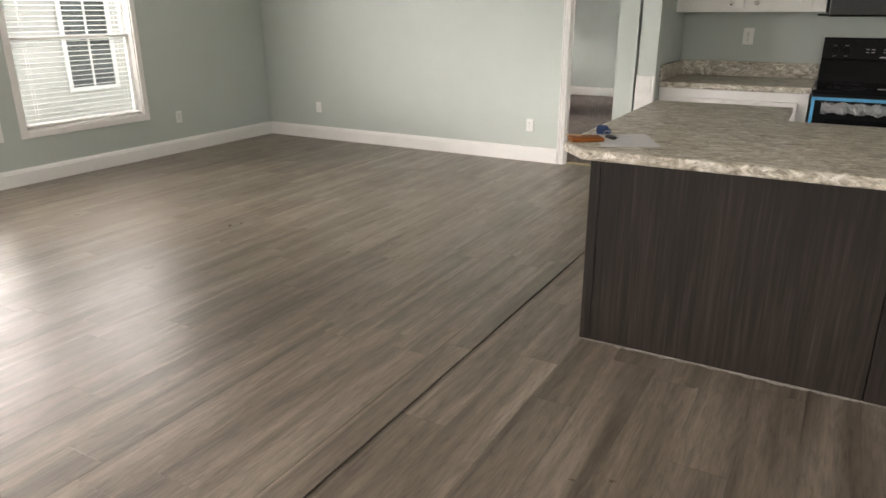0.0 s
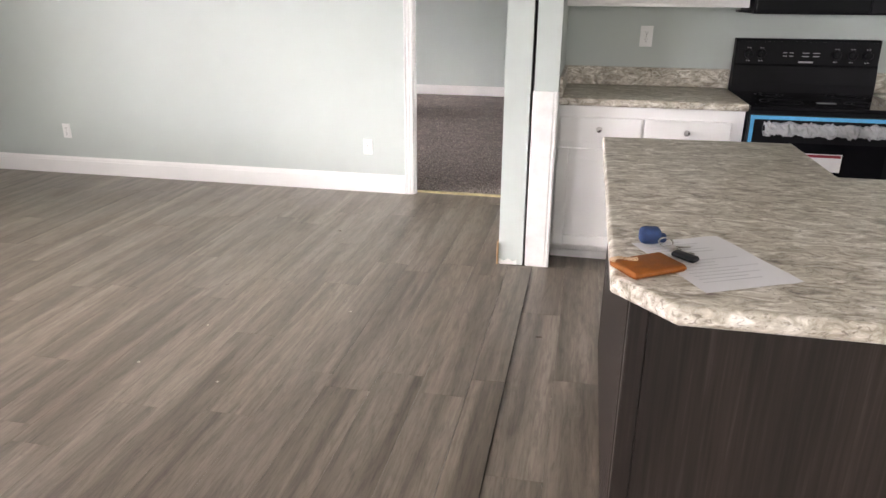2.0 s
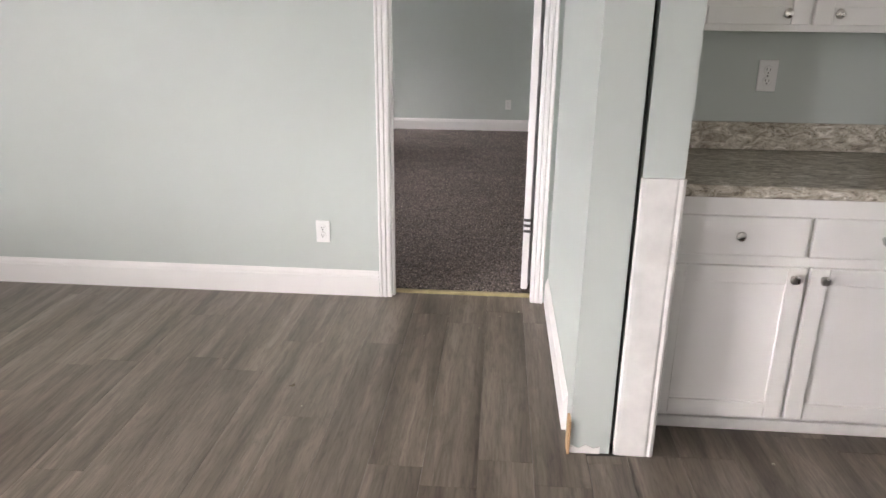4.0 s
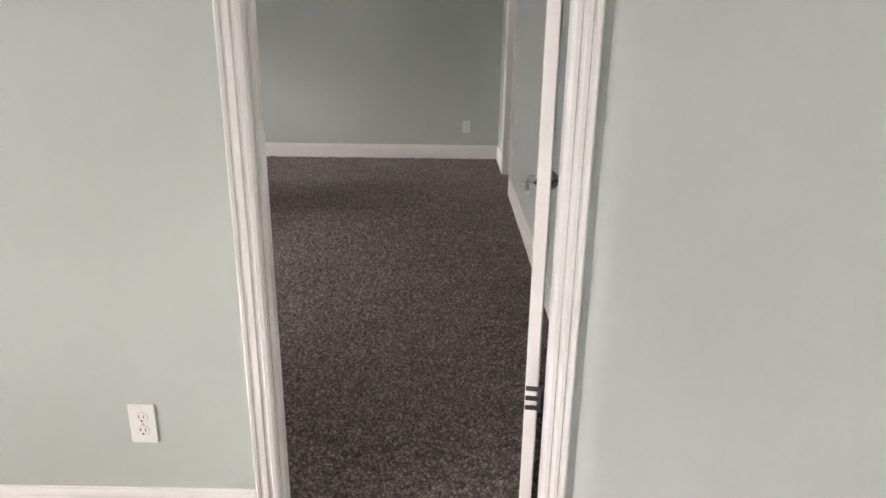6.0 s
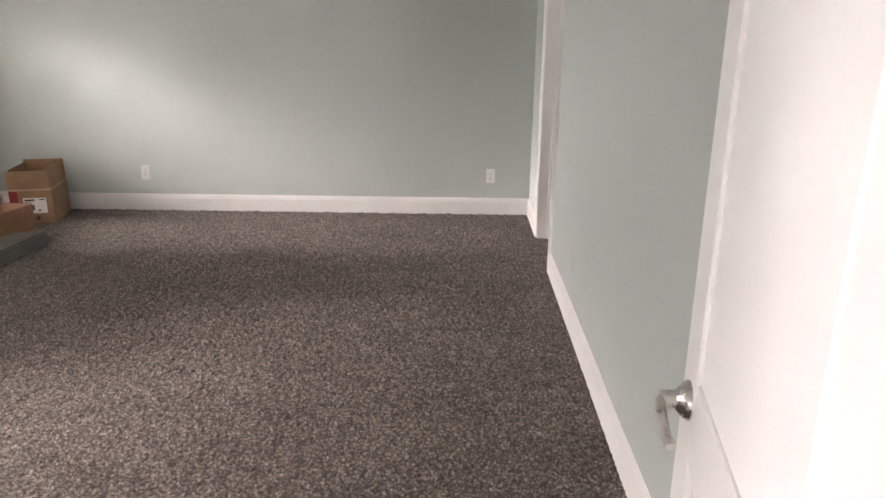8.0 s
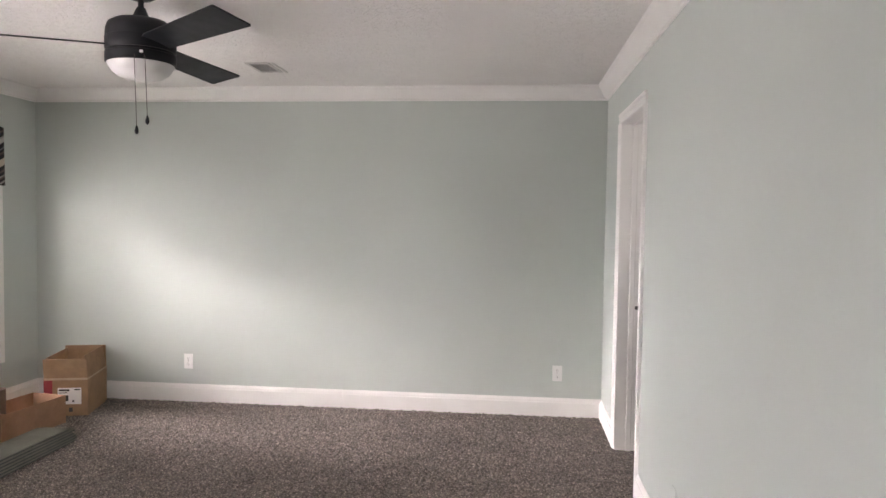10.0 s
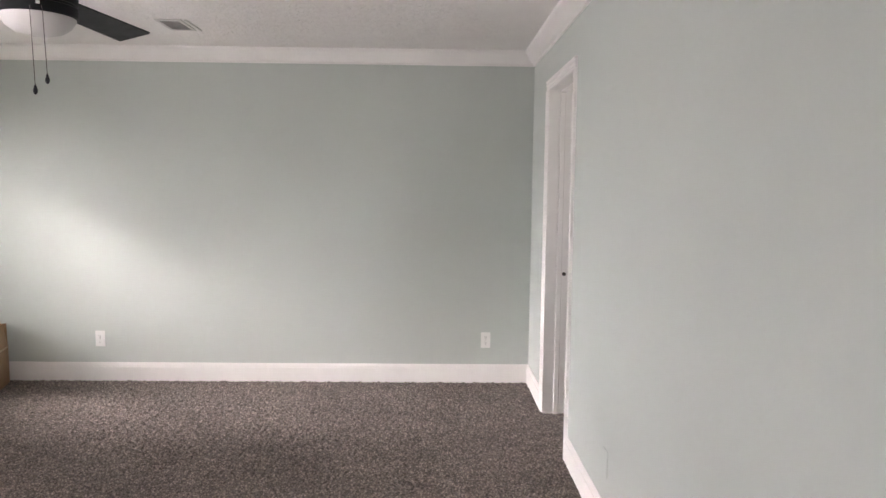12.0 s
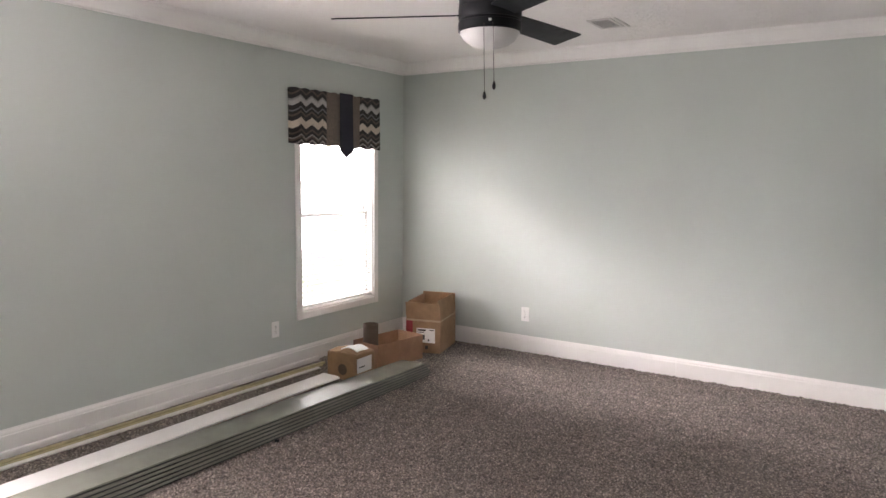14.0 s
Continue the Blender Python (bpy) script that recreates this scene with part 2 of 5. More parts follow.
def make_dark_wood():
    m, nt, b = material("dark_espresso_panel")
    vec = coords(nt, (1, 1, 1))
    st = nt.nodes.new("ShaderNodeMapping")
    st.inputs["Scale"].default_value = (75.0, 75.0, 2.2)
    nt.links.new(vec, st.inputs["Vector"])
    a = noise_tex(nt, st.outputs[0], 1.0, 5.0, 0.6)
    st2 = nt.nodes.new("ShaderNodeMapping")
    st2.inputs["Scale"].default_value = (9.0, 9.0, 0.8)
    nt.links.new(vec, st2.inputs["Vector"])
    c = noise_tex(nt, st2.outputs[0], 1.0, 3.0, 0.6)
    base = ramp(nt, a, [(0.3, (0.0095, 0.0067, 0.0052)), (0.55, (0.0195, 0.0138, 0.0108)), (0.78, (0.045, 0.034, 0.027))])
    sh = ramp(nt, c, [(0.3, (0.62,) * 3), (0.7, (1.35,) * 3)])
    nt.links.new(blend(nt, base, sh, 1.0, "MULTIPLY"), b.inputs["Base Color"])
    b.inputs["Roughness"].default_value = 0.5
    b.inputs["Specular IOR Level"].default_value = 0.28
    bump(nt, b, a, 0.15, 0.001)
    return m


def make_carpet():
    m, nt, b = material("brown_grey_carpet")
    vec = coords(nt, (1, 1, 1))
    cell = node(nt, "ShaderNodeTexVoronoi", Scale=74.0, Randomness=1.0)
    nt.links.new(vec, cell.inputs["Vector"])
    tuft = noise_tex(nt, vec, 120.0, 4.0, 0.75, 0.5)
    mid = noise_tex(nt, coords(nt, (0.8, 1.3, 1.0)), 24.0, 5.0, 0.75, 0.8)
    big = noise_tex(nt, coords(nt, (0.7, 1.6, 1.0)), 2.6, 4.0, 0.6, 0.8)
    base = ramp(nt, tuft, [(0.34, (0.090, 0.070, 0.057)), (0.45, (0.190, 0.155, 0.132)), (0.55, (0.285, 0.238, 0.206)), (0.66, (0.45, 0.388, 0.345))])
    # shade between tufts painted into the colour: lighter tips, darker edges
    tuft_shade = ramp(nt, cell.outputs["Distance"], [(0.22, (1.30,) * 3), (0.62, (0.46,) * 3)])
    base = blend(nt, base, tuft_shade, 1.0, "MULTIPLY")
    t2 = ramp(nt, mid, [(0.37, (0.66,) * 3), (0.63, (1.34,) * 3)])
    t3 = ramp(nt, big, [(0.3, (0.86,) * 3), (0.7, (1.14,) * 3)])
    nt.links.new(blend(nt, blend(nt, base, t2, 1.0, "MULTIPLY"), t3, 1.0, "MULTIPLY"), b.inputs["Base Color"])
    b.inputs["Roughness"].default_value = 0.95
    b.inputs["Specular IOR Level"].default_value = 0.1
    b.inputs["Sheen Weight"].default_value = 0.15
    bump(nt, b, noise_tex(nt, vec, 240.0, 3.0, 0.7), 0.8, 0.006)
    return m


def make_cardboard(name, color):
    m, nt, b = material(name)
    vec = coords(nt, (1, 1, 1), "object")
    a = noise_tex(nt, vec, 9.0, 4.0, 0.6)
    c = noise_tex(nt, vec, 130.0, 2.0)
    base = ramp(nt, a, [(0.3, tuple(x * 0.82 for x in color)), (0.7, tuple(x * 1.12 for x in color))])
    nt.links.new(base, b.inputs["Base Color"])
    b.inputs["Roughness"].default_value = 0.8
    wave = node(nt, "ShaderNodeTexWave", Scale=55.0, Distortion=0.4)
    nt.links.new(vec, wave.inputs["Vector"])
    first = bump(nt, b, wave.outputs["Fac"], 0.08, 0.001)
    bump(nt, b, c, 0.2, 0.001, first)
    return m


def make_glass(name, rough=0.0, tint=(0.80, 0.82, 0.81)):
    m, nt, b = material(name)
    b.inputs["Base Color"].default_value = (*tint, 1)
    b.inputs["Transmission Weight"].default_value = 1.0
    b.inputs["Roughness"].default_value = rough
    b.inputs["IOR"].default_value = 1.45
    return m


def make_film():
    m, nt, b = material("crinkled_clear_film")
    vec = coords(nt, (1, 1, 1))
    b.inputs["Base Color"].default_value = (0.9, 0.9, 0.9, 1)
    b.inputs["Transmission Weight"].default_value = 0.55
    b.inputs["Roughness"].default_value = 0.10
    bump(nt, b, noise_tex(nt, vec, 45.0, 4.0, 0.7, 1.5), 1.0, 0.01)
    return m


CEIL = make_ceiling()
PLANK = make_planks()
LAMINATE = make_laminate("stone_look_laminate", 0.50)
LAMINATE_EDGE = make_laminate("stone_look_laminate_edge", 0.55)
DARKWOOD = make_dark_wood()
CARPET = make_carpet()
CARD = make_cardboard("cardboard", (0.31, 0.190, 0.105))
CARD_PALE = make_cardboard("orange_cardboard", (0.345, 0.195, 0.115))
CARD_DARK = make_cardboard("brown_cardboard", (0.115, 0.085, 0.06))
CARD_WORN = make_cardboard("worn_cardboard", (0.47, 0.35, 0.24))
GLASS = make_glass("window_glass")
FILM = make_film()


# ---- mesh helpers ----
def box(bm, x0, x1, y0, y1, z0, z1, bevel=0.0, seg=1, m=None):
    res = bmesh.ops.create_cube(bm, size=1.0)
    vs = res["verts"]
    for v in vs:
        v.co = Vector((x0 + (v.co.x + 0.5) * (x1 - x0), y0 + (v.co.y + 0.5) * (y1 - y0), z0 + (v.co.z + 0.5) * (z1 - z0)))
    if bevel:
        es = list({e for v in vs for e in v.link_edges})
        r = bmesh.ops.bevel(bm, geom=es, offset=bevel, segments=seg, affect="EDGES", profile=0.5)
        vs = list({v for f in r["faces"] for v in f.verts} | {v for v in vs if v.is_valid})
    if m is not None:
        bmesh.ops.transform(bm, matrix=m, verts=vs)
    return bm


def extrude(bm, prof, o, u, v, w):
    """Sweeps the profile (points along u and v from o) along w, with closed ends."""
    o, u, v, w = Vector(o), Vector(u), Vector(v), Vector(w)
    a = [bm.verts.new(o + u * p + v * q) for p, q in prof]
    b = [bm.verts.new(o + u * p + v * q + w) for p, q in prof]
    n = len(prof)
    for i in range(n):
        bm.faces.new((a[i], a[(i + 1) % n], b[(i + 1) % n], b[i]))
    bm.faces.new(a[::-1])
    bm.faces.new(b)
    return bm


def lathe(bm, prof, at=(0, 0, 0), axis="z", seg=32):
    """Turns the profile (radius, height) round an axis through at."""
    at = Vector(at)
    rings = []
    for r, h in prof:
        ring = []
        for i in range(seg):
            a = 2 * math.pi * i / seg
            p = (r * math.cos(a), r * math.sin(a), h)
            if axis == "y":
                p = (p[0], p[2], p[1])
            elif axis == "x":
                p = (p[2], p[0], p[1])
            ring.append(bm.verts.new(at + Vector(p)))
        rings.append(ring)
    for a, b in zip(rings, rings[1:]):
        for i in range(seg):
            bm.faces.new((a[i], a[(i + 1) % seg], b[(i + 1) % seg], b[i]))
    bm.faces.new(rings[0][::-1])
    bm.faces.new(rings[-1])
    return bm


def tube(bm, pts, r, seg=10):
    """A round bar along a line of points."""
    pts = [Vector(p) for p in pts]
    rings = []
    for i, p in enumerate(pts):
        d = (pts[min(i + 1, len(pts) - 1)] - pts[max(i - 1, 0)]).normalized()
        q = d.to_track_quat("Z", "Y")
        rings.append([bm.verts.new(p + q @ Vector((r * math.cos(2 * math.pi * k / seg), r * math.sin(2 * math.pi * k / seg), 0))) for k in range(seg)])
    for a, b in zip(rings, rings[1:]):
        for i in range(seg):
            bm.faces.new((a[i], a[(i + 1) % seg], b[(i + 1) % seg], b[i]))
    bm.faces.new(rings[0][::-1])
    bm.faces.new(rings[-1])
    return bm


ORIGIN = Vector((0, 0, 0))  # where the numbers of a section are counted from


def to_mesh(name, bm, mat, smooth=False):
    bmesh.ops.translate(bm, vec=ORIGIN, verts=bm.verts)
    bmesh.ops.recalc_face_normals(bm, faces=bm.faces)
    me = bpy.data.meshes.new(name)
    bm.to_mesh(me)
    bm.free()
    me.materials.append(mat)
    if smooth:
        me.shade_smooth()
        me.set_sharp_from_angle(angle=radians(38))
    return me


def thing(name, at, label, category, group="", kind=""):
    ob = new(name)
    ob.empty_display_size = 0.1
    ob.matrix_basis = Matrix.Translation(Vector(at) + ORIGIN)
    return tagged(ob, label, category, group, kind)


def part(name, bm, mat, parent, label="", smooth=False):
    ob = new(name, to_mesh(name, bm, mat, smooth))
    ob.parent = parent
    if parent.type == "EMPTY":
        ob.matrix_parent_inverse = Matrix.Translation(-parent.matrix_basis.translation)
    return tagged(ob, label)


def structure(name, bm, mat, label, smooth=False):
    return tagged(new(name, to_mesh(name, bm, mat, smooth)), label, name.rstrip("_0123456789").replace("_", " "), "", "structure")


def solid(name, bm, mat, label, category, group="", smooth=False):
    return tagged(new(name, to_mesh(name, bm, mat, smooth)), label, category, group)


# ---- plan ----
XW = -3.53          # inner face of the bedroom's window wall
XL = -3.715         # inner face of the living room's window wall
XE = 5.4            # far side of the kitchen half
YB = -9.6           # wall behind
YD = 5.34           # far wall of the bedroom
XR = 0.94           # bedroom's inner side wall
YK = -0.53         # kitchen's back wall
HC = 2.465          # ceiling
ZC = 0.02           # carpet's height
T = 0.09            # thickness of inner walls
TS = 0.145          # thickness of the bedroom's side wall
DL, DR, DH = -0.018, 0.707, 2.04     # doorway between the rooms
CY0, CY1, CH = 3.89, 4.64, 2.10  # doorway in the bedroom's side wall
LW = [(-2.89, -1.725), (-4.30, -3.14)]  # living-room windows along y
LZ0, LZ1 = 0.432, 2.02
BW = (4.018, 4.905)  # bedroom window along y
BZ0, BZ1 = 0.415, 2.0
WT = 0.14           # thickness of the outer wall


def wall(name, boxes, label="pale sage green painted wall"):
    bm = bmesh.new()
    for b in boxes:
        box(bm, *b)
    return structure(name, bm, WALL, label)


def window_wall(name, x0, x1, y0, y1, holes):
    """A wall along y with window holes (y0, y1, z0, z1)."""
    out, y = [], y0
    for a, b, c, d in sorted(holes):
        out += [(x0, x1, y, a, 0, HC), (x0, x1, a, b, 0, c), (x0, x1, a, b, d, HC)]
        y = b
    return wall(name, out + [(x0, x1, y, y1, 0, HC)])


window_wall("wall_west", XL - WT, XL, YB, T, [(a, b, LZ0, LZ1) for a, b in LW] + [(*w, 0.45, 2.02) for w in HIDDEN_WEST])
window_wall("wall_west_2", XW - WT - 0.19, XW, T, YD, [(*BW, BZ0, BZ1)] + [(*w, 0.45, 2.0) for w in HIDDEN_BEDROOM])
wall("wall_middle", [(XL, DL - 0.02, 0, T, 0, HC), (DL - 0.02, DR + 0.02, 0, T, DH + 0.02, HC), (DR + 0.02, XR + T, 0, T, 0, HC)])
wall("wall_partition", [(0.790, 0.925, -1.292, 0, 0, HC)])
wall("wall_partition_2", [(0.943, 1.066, -1.285, 0, 0, HC)])
wall("wall_kitchen", [(1.066, XE, YK, 0, 0, HC)])
# east and south walls are unseen; their openings are added to let light in
wall("wall_east", [(XE, XE + WT, YB, -6.2, 0, HC), (XE, XE + WT, -3.6, YK, 0, HC), (XE, XE + WT, -6.2, -3.6, 0, 0.9), (XE, XE + WT, -6.2, -3.6, 2.05, HC)])
wall("wall_south", [(XL, -1.2, YB - WT, YB, 0, HC), (3.4, XE, YB - WT, YB, 0, HC), (-1.2, 3.4, YB - WT, YB, 2.05, HC), (-1.2, 3.4, YB - WT, YB, 0, 0.25)])
wall("wall_north", [(XL - WT, 2.4, YD, YD + WT, 0, HC)])
wall("wall_bedroom_side", [(XR, XR + TS, T, CY0 - 0.02, 0, HC), (XR, XR + TS, CY1 + 0.02, YD, 0, HC), (XR, XR + TS, CY0 - 0.02, CY1 + 0.02, CH + 0.02, HC)])
# unseen side-room walls; the hole is added only for its lamp
wall("wall_closet", [(2.3, 2.4, 2.7, 3.25, 0, HC), (2.3, 2.4, 4.05, YD, 0, HC), (2.3, 2.4, 3.25, 4.05, 0, 1.1), (2.3, 2.4, 3.25, 4.05, 2.0, HC), (XR + TS, 2.3, 2.6, 2.7, 0, HC)])

bm = bmesh.new()
box(bm, XL - WT, XE + WT, YB - WT, YD + WT, HC, HC + 0.12)
structure("ceiling", bm, CEIL, "off-white ceiling with a stippled texture")
bm = bmesh.new()
box(bm, XR + 0.001, 2.3, 2.7, YD, -0.1, 0.012)
structure("floor_closet", bm, CARPET, "brown-grey carpet of the side room")

# block coloured as the shade in the gap between the two partition halves
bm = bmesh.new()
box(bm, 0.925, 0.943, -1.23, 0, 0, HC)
structure("partition_gap", bm, GAP_SHADE, "near-black block for the shade in the gap between two wall halves")


def carpet():
    """Cut pile as an uneven sheet of tufts."""
    step = 0.0085
    nx, ny = int((XR - XW) / step), int((YD - 0.080) / step)
    rng = np.random.default_rng(7)
    xs, ys = np.meshgrid(np.linspace(XW, XR, nx), np.linspace(0.080, YD, ny))
    low = rng.random((ny // 9 + 2, nx // 9 + 2))
    low = np.kron(low, np.ones((9, 9)))[:ny, :nx]
    zs = ZC - 0.012 + 0.015 * rng.random((ny, nx)) + 0.003 * low
    xs = xs + rng.uniform(-0.003, 0.003, (ny, nx))
    ys = ys + rng.uniform(-0.003, 0.003, (ny, nx))
    co = np.stack([xs, ys, zs], -1).reshape(-1, 3)
    idx = np.arange(nx * ny).reshape(ny, nx)
    quads = np.stack([idx[:-1, :-1], idx[:-1, 1:], idx[1:, 1:], idx[1:, :-1]], -1).reshape(-1, 4)
    me = bpy.data.meshes.new("carpet")
    me.vertices.add(len(co))
    me.vertices.foreach_set("co", co.ravel())
    me.loops.add(quads.size)
    me.loops.foreach_set("vertex_index", quads.ravel())
    me.polygons.add(len(quads))
    me.polygons.foreach_set("loop_start", np.arange(0, quads.size, 4))
    me.update()
    me.materials.append(CARPET)
    return tagged(new("carpet", me), "brown and grey cut-pile bedroom carpet", "carpet", "", "structure")


carpet()
bm = bmesh.new()
# unseen building-wide slab, added to stop light leaking in from below
box(bm, XL - WT, XE + WT, YB - WT, YD + WT, -0.4, -0.125)
box(bm, XW, XR, 0.06, YD, -0.12, -0.002)
structure("floor_slab", bm, SUBFLOOR, "dark subfloor under the carpet, with an unseen slab that stops light leaks")
bm = bmesh.new()
box(bm, DL, DR, 0.056, 0.084, -0.01, 0.014, 0.003)
structure("trim_threshold", bm, BRASS_STRIP, "yellowish wooden tack strip at the carpet edge")

# ---- trim ----
BASE = [(0, 0), (0.016, 0), (0.016, 0.108), (0.012, 0.112), (0.012, 0.120), (0.009, 0.128), (0.005, 0.134), (0.004, 0.141), (0, 0.141)]


def baseboard(p, q, out, z=0.0, label="white painted baseboard"):
    p, q = Vector((*p, z)), Vector((*q, z))
    bm = bmesh.new()
    extrude(bm, BASE, p, Vector((*out, 0)), Vector((0, 0, 1)), q - p)
    return structure("baseboard", bm, TRIM, label)


ZB = ZC - 0.004
baseboard((XL, 0), (DL - 0.07, 0), (0, -1))
baseboard((XL, YB), (XL, -0.016), (1, 0))
baseboard((0.790, -0.018), (0.790, -1.16), (-1, 0))
baseboard((XW, YD), (-1.02, YD), (0, -1), ZB)
baseboard((-1.018, YD), (XR, YD), (0, -1), ZB)
baseboard((XW, T), (XW, YD - 0.016), (1, 0), ZB)
baseboard((XR, YD - 0.016), (XR, CY1 + 0.062), (-1, 0), ZB)
baseboard((XR, CY0 - 0.062), (XR, T), (-1, 0), ZB)
baseboard((XW + 0.016, T), (DL - 0.07, T), (0, 1), ZB)

CROWN = [(0, 0), (0.012, 0), (0.014, 0.012), (0.030, 0.022), (0.052, 0.048), (0.070, 0.078), (0.078, 0.084), (0.082, 0.100), (0, 0.100)]
for p, w, o in (((XW, YD), (XR - XW, 0), (0, -1)), ((XW, T), (0, YD - T), (1, 0)), ((XR, T), (0, YD - T), (-1, 0)), ((XW, T), (XR - XW, 0), (0, 1))):
    bm = bmesh.new()
    extrude(bm, CROWN, (*p, HC - 0.1), (*o, 0), (0, 0, 1), (*w, 0))
    structure("crown_moulding", bm, TRIM, "white painted crown moulding")

CASING = [(0, 0), (0, 0.016), (0.005, 0.020), (0.012, 0.018), (0.015, 0.013), (0.020, 0.013), (0.024, 0.017), (0.034, 0.017), (0.038, 0.012), (0.044, 0.011), (0.048, 0.014), (0.058, 0.012), (0.064, 0.007), (0.064, 0)]


def casing(o, along, out, up, length, name="trim"):
    bm = bmesh.new()
    extrude(bm, CASING, o, along, out, Vector(up) * length)
    return structure(name, bm, TRIM, "white fluted door casing")


casing((DL - 0.066, 0, 0), (1, 0, 0), (0, -1, 0), (0, 0, 1), DH)
casing((DR + 0.060, 0, 0), (-1, 0, 0), (0, -1, 0), (0, 0, 1), DH)
casing((DL - 0.066, 0, DH + 0.064), (0, 0, -1), (0, -1, 0), (1, 0, 0), DR - DL + 0.126)
casing((DL - 0.066, T, ZC), (1, 0, 0), (0, 1, 0), (0, 0, 1), DH - ZC)
casing((DR + 0.066, T, ZC), (-1, 0, 0), (0, 1, 0), (0, 0, 1), DH - ZC)
casing((DL - 0.066, T, DH + 0.064), (0, 0, -1), (0, 1, 0), (1, 0, 0), DR - DL + 0.132)
casing((XR, CY0 - 0.062, ZB), (0, 1, 0), (-1, 0, 0), (0, 0, 1), CH - ZB)
casing((XR, CY1 + 0.062, ZB), (0, -1, 0), (-1, 0, 0), (0, 0, 1), CH - ZB)
casing((XR, CY0 - 0.062, CH + 0.064), (0, 0, -1), (-1, 0, 0), (0, 1, 0), CY1 - CY0 + 0.124)


def jamb_set(x0, x1, y0, y1, z1, axis):
    """Jambs and stops that line a doorway."""
    bm = bmesh.new()
    if axis == "x":
        box(bm, x0 - 0.019, x0 - 0.001, y0 + 0.001, y1 - 0.001, 0, z1)
        box(bm, x1 + 0.001, x1 + 0.019, y0 + 0.001, y1 - 0.001, 0, z1)
        box(bm, x0 - 0.019, x1 + 0.019, y0 + 0.001, y1 - 0.001, z1, z1 + 0.019)
        for a, b in ((x0 - 0.001, x0 + 0.011), (x1 - 0.004, x1 + 0.001)):
            box(bm, a, b, y0 + 0.012, y0 + 0.046, 0, z1, 0.002)
    else:
        box(bm, x0 + 0.001, x1 - 0.001, y0 - 0.019, y0 - 0.001, 0, z1)
        box(bm, x0 + 0.001, x1 - 0.001, y1 + 0.001, y1 + 0.019, 0, z1)
        box(bm, x0 + 0.001, x1 - 0.001, y0 - 0.019, y1 + 0.019, z1, z1 + 0.019)
        for a, b in ((y0 - 0.001, y0 + 0.011), (y1 - 0.011, y1 + 0.001)):
            box(bm, x0 + 0.066, x0 + 0.098, a, b, 0, z1 - 0.011, 0.002)
        box(bm, x0 + 0.066, x0 + 0.098, y0, y1, z1 - 0.011, z1, 0.002)
    return structure("door_jamb", bm, TRIM, "white painted door jamb with stop")


jamb_set(DL, DR, 0, T, DH, "x")
jamb_set(XR, XR + TS, CY0, CY1, CH, "y")
bm = bmesh.new()
box(bm, DL - 0.0005, DL + 0.002, 0.052, 0.078, 0.85, 0.925, 0.0008)
solid("strike_plate", bm, NICKEL, "satin nickel strike plate set in the white door jamb", "strike plate")
bm = bmesh.new()
lathe(bm, [(0.012, -0.002), (0.013, 0.0005)], (XR + 0.116, CY1, 0.935), "y", 20)
solid("strike_plate", bm, BRONZE, "small dark round strike hole on the side doorway's white jamb", "strike plate")


# ---- doors ----
def panel_door(name, length, height, thick, label, lever=True):
    """A two-panel door in its own space: hinge at the origin, leaf along +y, face towards -x."""
    root = thing(name, (0, 0, 0), label, "door", "", "structure")
    bm = bmesh.new()
    box(bm, 0.007, thick - 0.007, 0, length, 0, height)
    part("core", bm, TRIM, root)
    stiles = [(0, 0.105, 0, height), (length - 0.105, length, 0, height), (0.105, length - 0.105, 0, 0.20), (0.105, length - 0.105, 0.74, 0.88), (0.105, length - 0.105, height - 0.12, height)]
    for y0, y1, z0, z1 in stiles:
        bm = bmesh.new()
        box(bm, 0, thick, y0 + 0.0005, y1 - 0.0005, z0 + 0.0005, z1 - 0.0005, 0.003)
        part("rail" if y1 - y0 > 0.2 else "stile", bm, TRIM, root)
    for z0, z1 in ((0.20, 0.74), (0.88, height - 0.12)):
        bm = bmesh.new()
        box(bm, 0.0035, thick - 0.0035, 0.135, length - 0.135, z0 + 0.03, z1 - 0.03, 0.003, 2)
        part("panel", bm, TRIM, root)
    for z in (0.315, 1.80):
        bm = bmesh.new()
        for k in range(3):
            box(bm, 0.002, thick + 0.004, -0.0025, -0.0003, z + k * 0.030, z + k * 0.030 + 0.014)
        hinge = part("hinge", bm, BRONZE, root, "dark steel door hinge")
        bm = bmesh.new()
        lathe(bm, [(0.005, z - 0.005), (0.005, z + 0.08)], (thick + 0.006, -0.002, 0), "z", 10)
        part("pin", bm, BRONZE, hinge, "", True)
    if lever:
        for side in (-1, 1):
            x = 0 if side < 0 else thick
            zl, yl = 0.83, length - 0.065
            bm = bmesh.new()
            lathe(bm, [(0.033, 0), (0.033, 0.004 * 1), (0.027, 0.012), (0.015, 0.022), (0.013, 0.045)] if side > 0 else [(0.013, -0.045), (0.015, -0.022), (0.027, -0.012), (0.033, -0.004), (0.033, 0)], (x, yl, zl), "x", 24)
            rose = part("rose", bm, NICKEL, root, "satin nickel rose", True)
            bm = bmesh.new()
            tube(bm, [(x + side * 0.040, yl, zl), (x + side * 0.046, yl - 0.01, zl), (x + side * 0.048, yl - 0.05, zl - 0.004), (x + side * 0.046, yl - 0.095, zl - 0.014), (x + side * 0.040, yl - 0.115, zl - 0.018)], 0.0085, 12)
            part("lever", bm, NICKEL, rose, "satin nickel lever handle", True)
    return root


bed_door = panel_door("door_1", 0.70, 2.0, 0.035, "white two-panel door standing open against the bedroom wall")
bed_door.matrix_basis = pose(0.655, 0.098, ZC + 0.012, 0, 0, -9)

